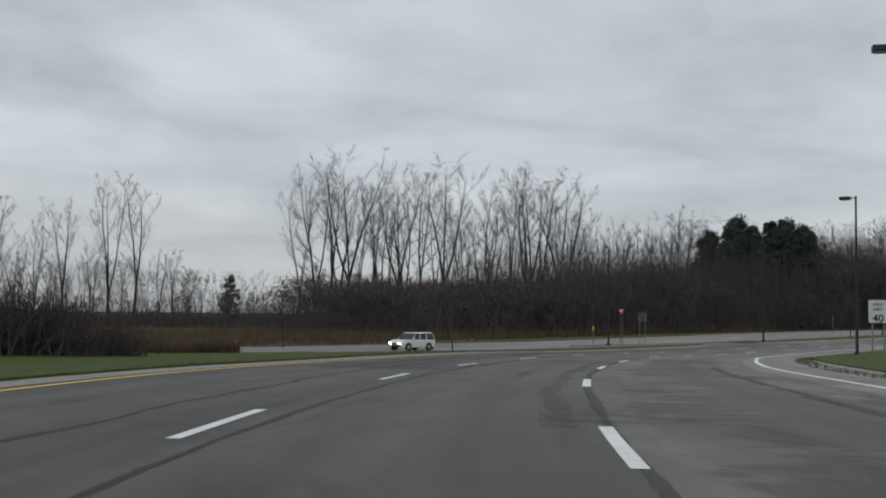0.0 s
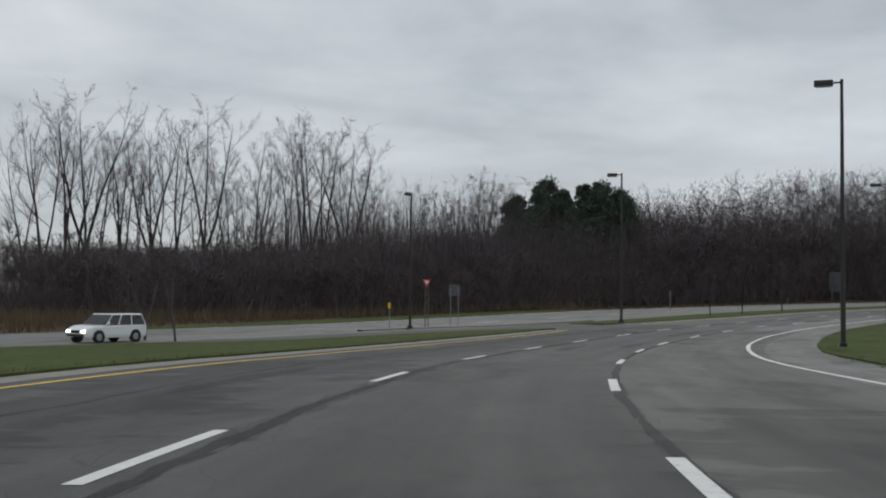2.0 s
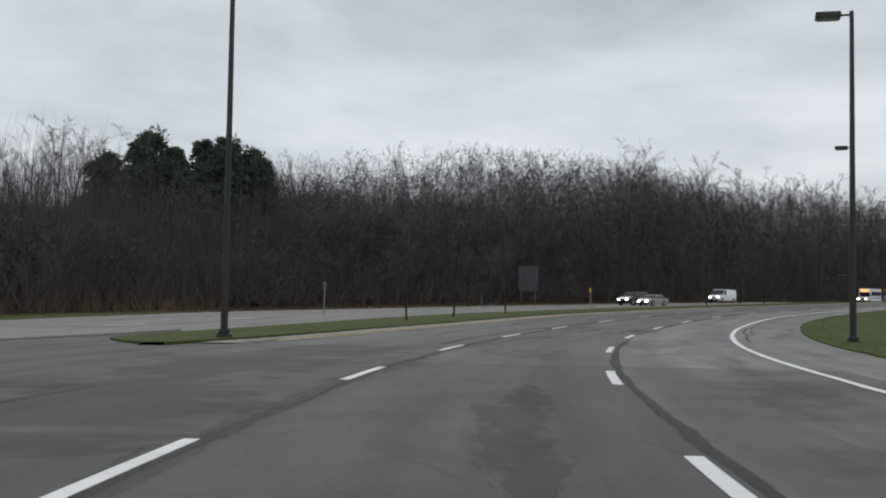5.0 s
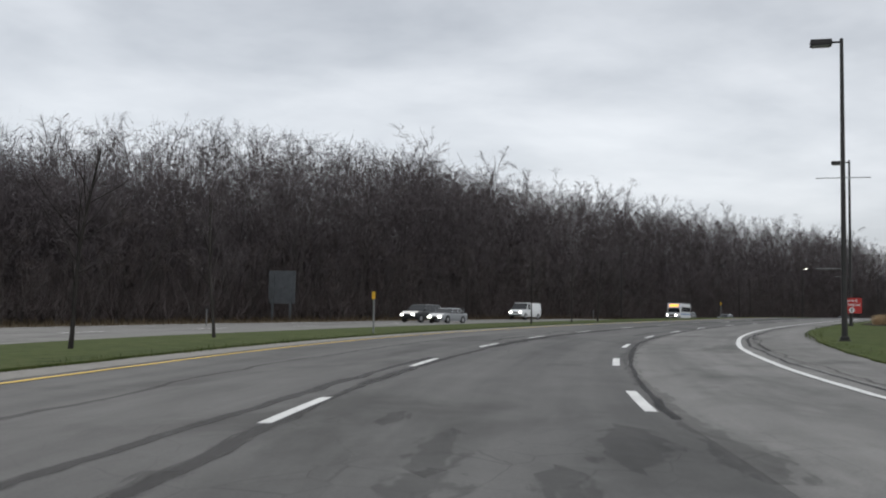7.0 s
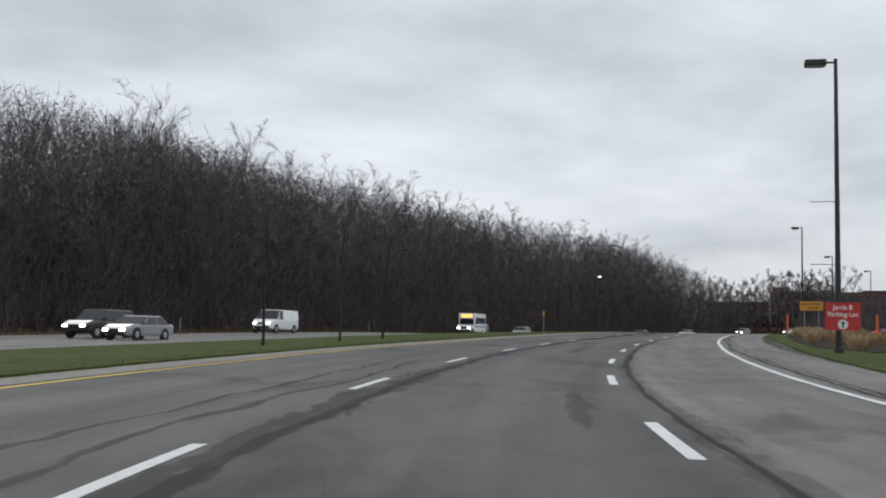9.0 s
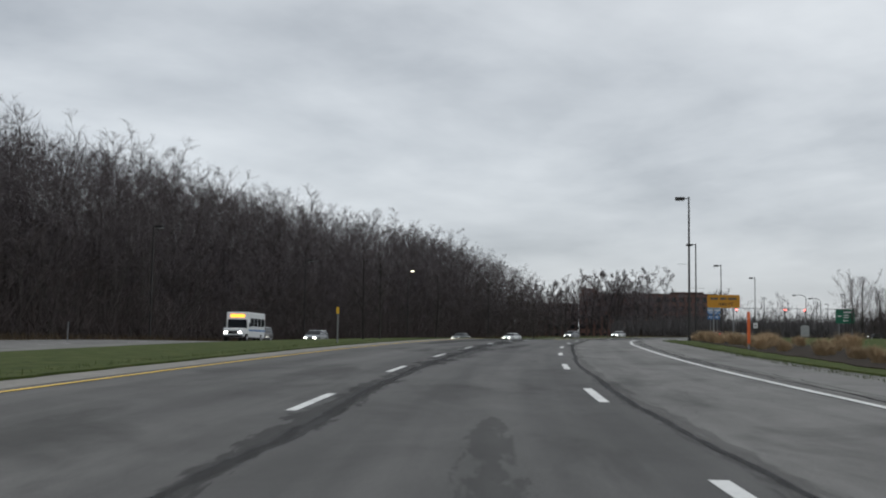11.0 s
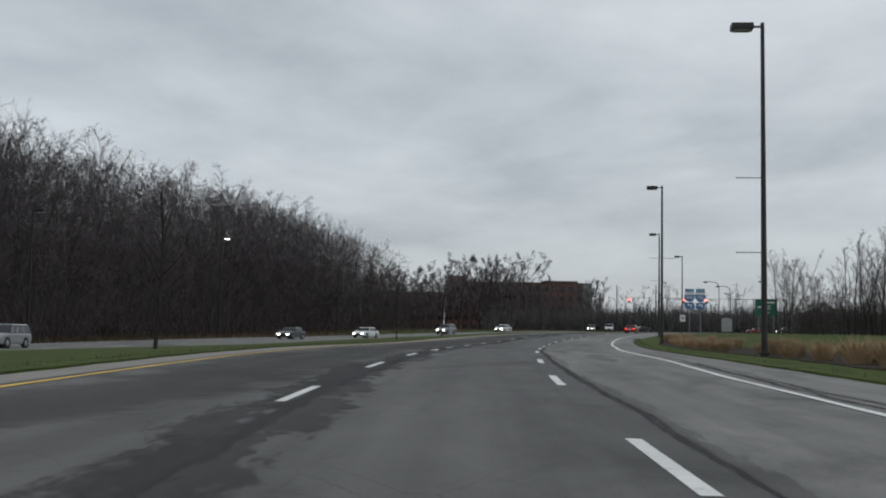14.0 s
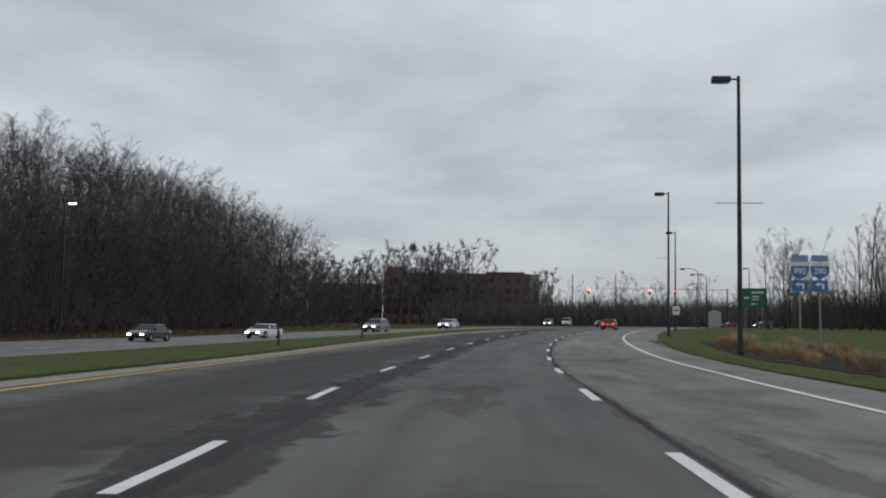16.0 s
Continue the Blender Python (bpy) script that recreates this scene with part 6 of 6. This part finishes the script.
def minibus(m):
    root = tagged(empty("shuttle_bus", m @ Matrix.Scale(0.95 / UNIT, 4)), "white shuttle bus with an amber destination display", "bus", "traffic")
    part("body", box(bmesh.new(), -1.15, 1.15, -3.6, 2.1, 0.42, 2.95, 0.10), P_WHITE, root)
    part("bonnet", box(bmesh.new(), -1.0, 1.0, 1.9, 3.5, 0.45, 1.35, 0.14), P_WHITE, root)
    bm = outline(bmesh.new(), [(-1.0, 1.3), (1.0, 1.3), (0.95, 2.2), (-0.95, 2.2)], -2.12, 0.02)
    ob = part("windscreen", bm, GLASS, root)
    ob.matrix_basis = pose(0, 0, 0, 0, 0, 180)
    for sx in (-1, 1):
        for k in range(4):
            y0 = -3.3 + k * 1.22
            part("window", box(bmesh.new(), sx * 1.155 - 0.01, sx * 1.155 + 0.01, y0, y0 + 1.08, 1.55, 2.35), GLASS, root)
        part("stripe", box(bmesh.new(), sx * 1.155 - 0.008, sx * 1.155 + 0.008, -3.5, 2.0, 1.05, 1.22), BLUE, root)
        part("headlight", box(bmesh.new(), sx * 0.72 - 0.17, sx * 0.72 + 0.17, 3.4, 3.52, 0.78, 1.0, 0.03), HEADLAMP, root)
        part("mirror", box(bmesh.new(), sx * 1.32 - 0.09, sx * 1.32 + 0.09, 2.0, 2.12, 1.45, 1.85, 0.03), BLACK_TRIM, root)
        for y in (2.45, -2.2):
            tb = bmesh.new()
            bmesh.ops.create_cone(tb, cap_ends=True, segments=22, radius1=0.39, radius2=0.39, depth=0.26, matrix=pose(sx * 1.02, y, 0.39, 0, 90, 0))
            wheel = part("wheel", tb, RUBBER, root)
            rb = bmesh.new()
            bmesh.ops.create_cone(rb, cap_ends=True, segments=18, radius1=0.22, radius2=0.18, depth=0.03, matrix=pose(sx * 1.16, y, 0.39, 0, 90 * sx, 0))
            part("rim", rb, ALLOY, wheel)
    part("display", box(bmesh.new(), -0.75, 0.75, 2.06, 2.13, 2.42, 2.72, 0.02), AMBER, root, "lit amber display")
    part("grille", box(bmesh.new(), -0.5, 0.5, 3.48, 3.53, 0.75, 1.05, 0.02), BLACK_TRIM, root)
    part("bumper", box(bmesh.new(), -1.0, 1.0, 3.42, 3.6, 0.42, 0.64, 0.04), BLACK_TRIM, root)
    return root


minibus(opp_lane(259.5, 0.6))


# ---- far side: brick building, signals, masts ----
BRICK = shade("red_brown_brick", [(0.135, 0.074, 0.062), (0.19, 0.105, 0.088)], 0.5, 6.0, rough=0.9, bump=0.1)
BRICK_DARK = shade("dark_brick_band", [(0.08, 0.05, 0.044), (0.11, 0.068, 0.058)], 0.5, 6.0, rough=0.9, bump=0.1)


STEEL_PANEL = shade("grey_green_cladding", [(0.16, 0.19, 0.18), (0.24, 0.27, 0.255)], 0.6, 4.0, rough=0.6, bump=0.05)


def building(corner, along_, length, depth, height, bays, floors, brick, label):
    """A long flat-roofed block; local x runs along its front, which faces local -y."""
    root = empty("brick_building", Matrix.Translation(corner) @ pose(0, 0, 0, 0, 0, along_))
    tagged(root, label, "building", "brick buildings")
    part("wall", box(bmesh.new(), 0, length, 0, depth, 0, height), brick, root)
    part("roof", box(bmesh.new(), -0.25, length + 0.25, -0.25, depth + 0.25, height, height + 0.5, 0.05), BRICK_DARK, root)
    w = length / bays
    fh = (height - 1.2) / floors
    shared = None
    for i in range(bays):
        for j in range(floors):
            if shared is None:
                shared = mesh_of("pane", *(lambda b_: ([v.co[:] for v in b_.verts], [[v.index for v in f_.verts] for f_ in b_.faces]))(_cubed(w * 0.55, 0.12, fh * 0.5)), GLASS)
                frame_me = mesh_of("window", *(lambda b_: ([v.co[:] for v in b_.verts], [[v.index for v in f_.verts] for f_ in b_.faces]))(_cubed(w * 0.62, 0.10, fh * 0.58)), BRICK_DARK)
            fr = new("window", frame_me)
            fr.parent = root
            fr.location = (w * (i + 0.5), -0.03, 1.0 + fh * (j + 0.5))
            pn = new("pane", shared)
            pn.parent = fr
            pn.location = (0, -0.03, 0)
    return root


def _cubed(x, y, z):
    bm = box(bmesh.new(), -x / 2, x / 2, -y / 2, y / 2, -z / 2, z / 2)
    bm.verts.index_update()
    return bm


hall = building(Vector((611, 315, 5.5)), -73, 66, 26, 23.6, 18, 5, BRICK, "long red-brown brick building of five storeys")
part("penthouse", box(bmesh.new(), 1, 9, 2, 12, 24.1, 26.6, 0.05), BRICK, hall)
part("parapet", box(bmesh.new(), 44, 60, -0.3, 26.2, 24.1, 24.9, 0.05), BRICK_DARK, hall)
part("stair_tower", box(bmesh.new(), 62.5, 66.4, -0.6, 8, 0, 23.9, 0.05), STEEL_PANEL, hall, "grey-green clad corner")
building(Vector((602, 345, 5.5)), -73, 30, 24, 18.6, 8, 4, BRICK_DARK, "lower dark brick wing of the building")


def signal(p, turn, lit):
    root = tagged(empty("traffic_light", Matrix.Translation(p) @ pose(0, 0, 0, 0, 0, turn)), "dark traffic light showing red, hung over the junction", "traffic light", "traffic lights at the junction")
    part("housing", box(bmesh.new(), -0.18, 0.18, -0.12, 0.12, -0.55, 0.55, 0.03), BLACK_TRIM, root)
    for z, mat in ((0.36, BRAKE_HOT if lit else BLACK_TRIM), (0.0, BLACK_TRIM), (-0.36, BLACK_TRIM)):
        bm = bmesh.new()
        bmesh.ops.create_cone(bm, cap_ends=True, segments=16, radius1=0.17, radius2=0.17, depth=0.03, matrix=pose(0, -0.13, z, 90, 0, 0))
        part("lens", bm, mat, root)
    return root


BRAKE_HOT = plain("red_signal_lit", (1.0, 0.06, 0.04), 0.3, glow=22.0)
SIG = [Vector((395.6, 196.8, 12.7)), Vector((399.1, 184.6, 12.5)), Vector((400.5, 179.6, 12.6))]
mast = tagged(empty("signal_mast", Matrix.Translation(ground(403.5, 169.0))), "tall dark signal mast with a long arm over the junction", "signal mast")
mz = 13.3 - mast.matrix_basis.translation.z
part("pole", rod(bmesh.new(), (0, 0, 0), (0, 0, mz + 0.3), 0.16, 0.12), POLE, mast)
part("arm", rod(bmesh.new(), (0, 0, mz), (-8.6, 29.5, mz), 0.05, 0.03), POLE, mast)
for v in SIG:
    s_ = signal(Vector((v.x, v.y, 12.62)), -80, True)
    part("hanger", rod(bmesh.new(), (0, 0, 0.5), (0, 0, 0.75), 0.03), POLE, s_)
for x, y in ((427.8, 205.3), (429.2, 195.2)):
    g = ground(x, y)
    ms = tagged(empty("utility_pole", Matrix.Translation(g)), "slender far utility pole", "utility pole")
    part("pole", rod(bmesh.new(), (0, 0, 0), (0, 0, 12.4), 0.16, 0.10), POLE, ms)


# everything above is drawn in plan units: bring it to metres
for ob in [o for o in scene.objects if o.parent is None and o.type not in ("CAMERA", "LIGHT")]:
    ob.matrix_basis = Matrix.Scale(UNIT, 4) @ ob.matrix_basis
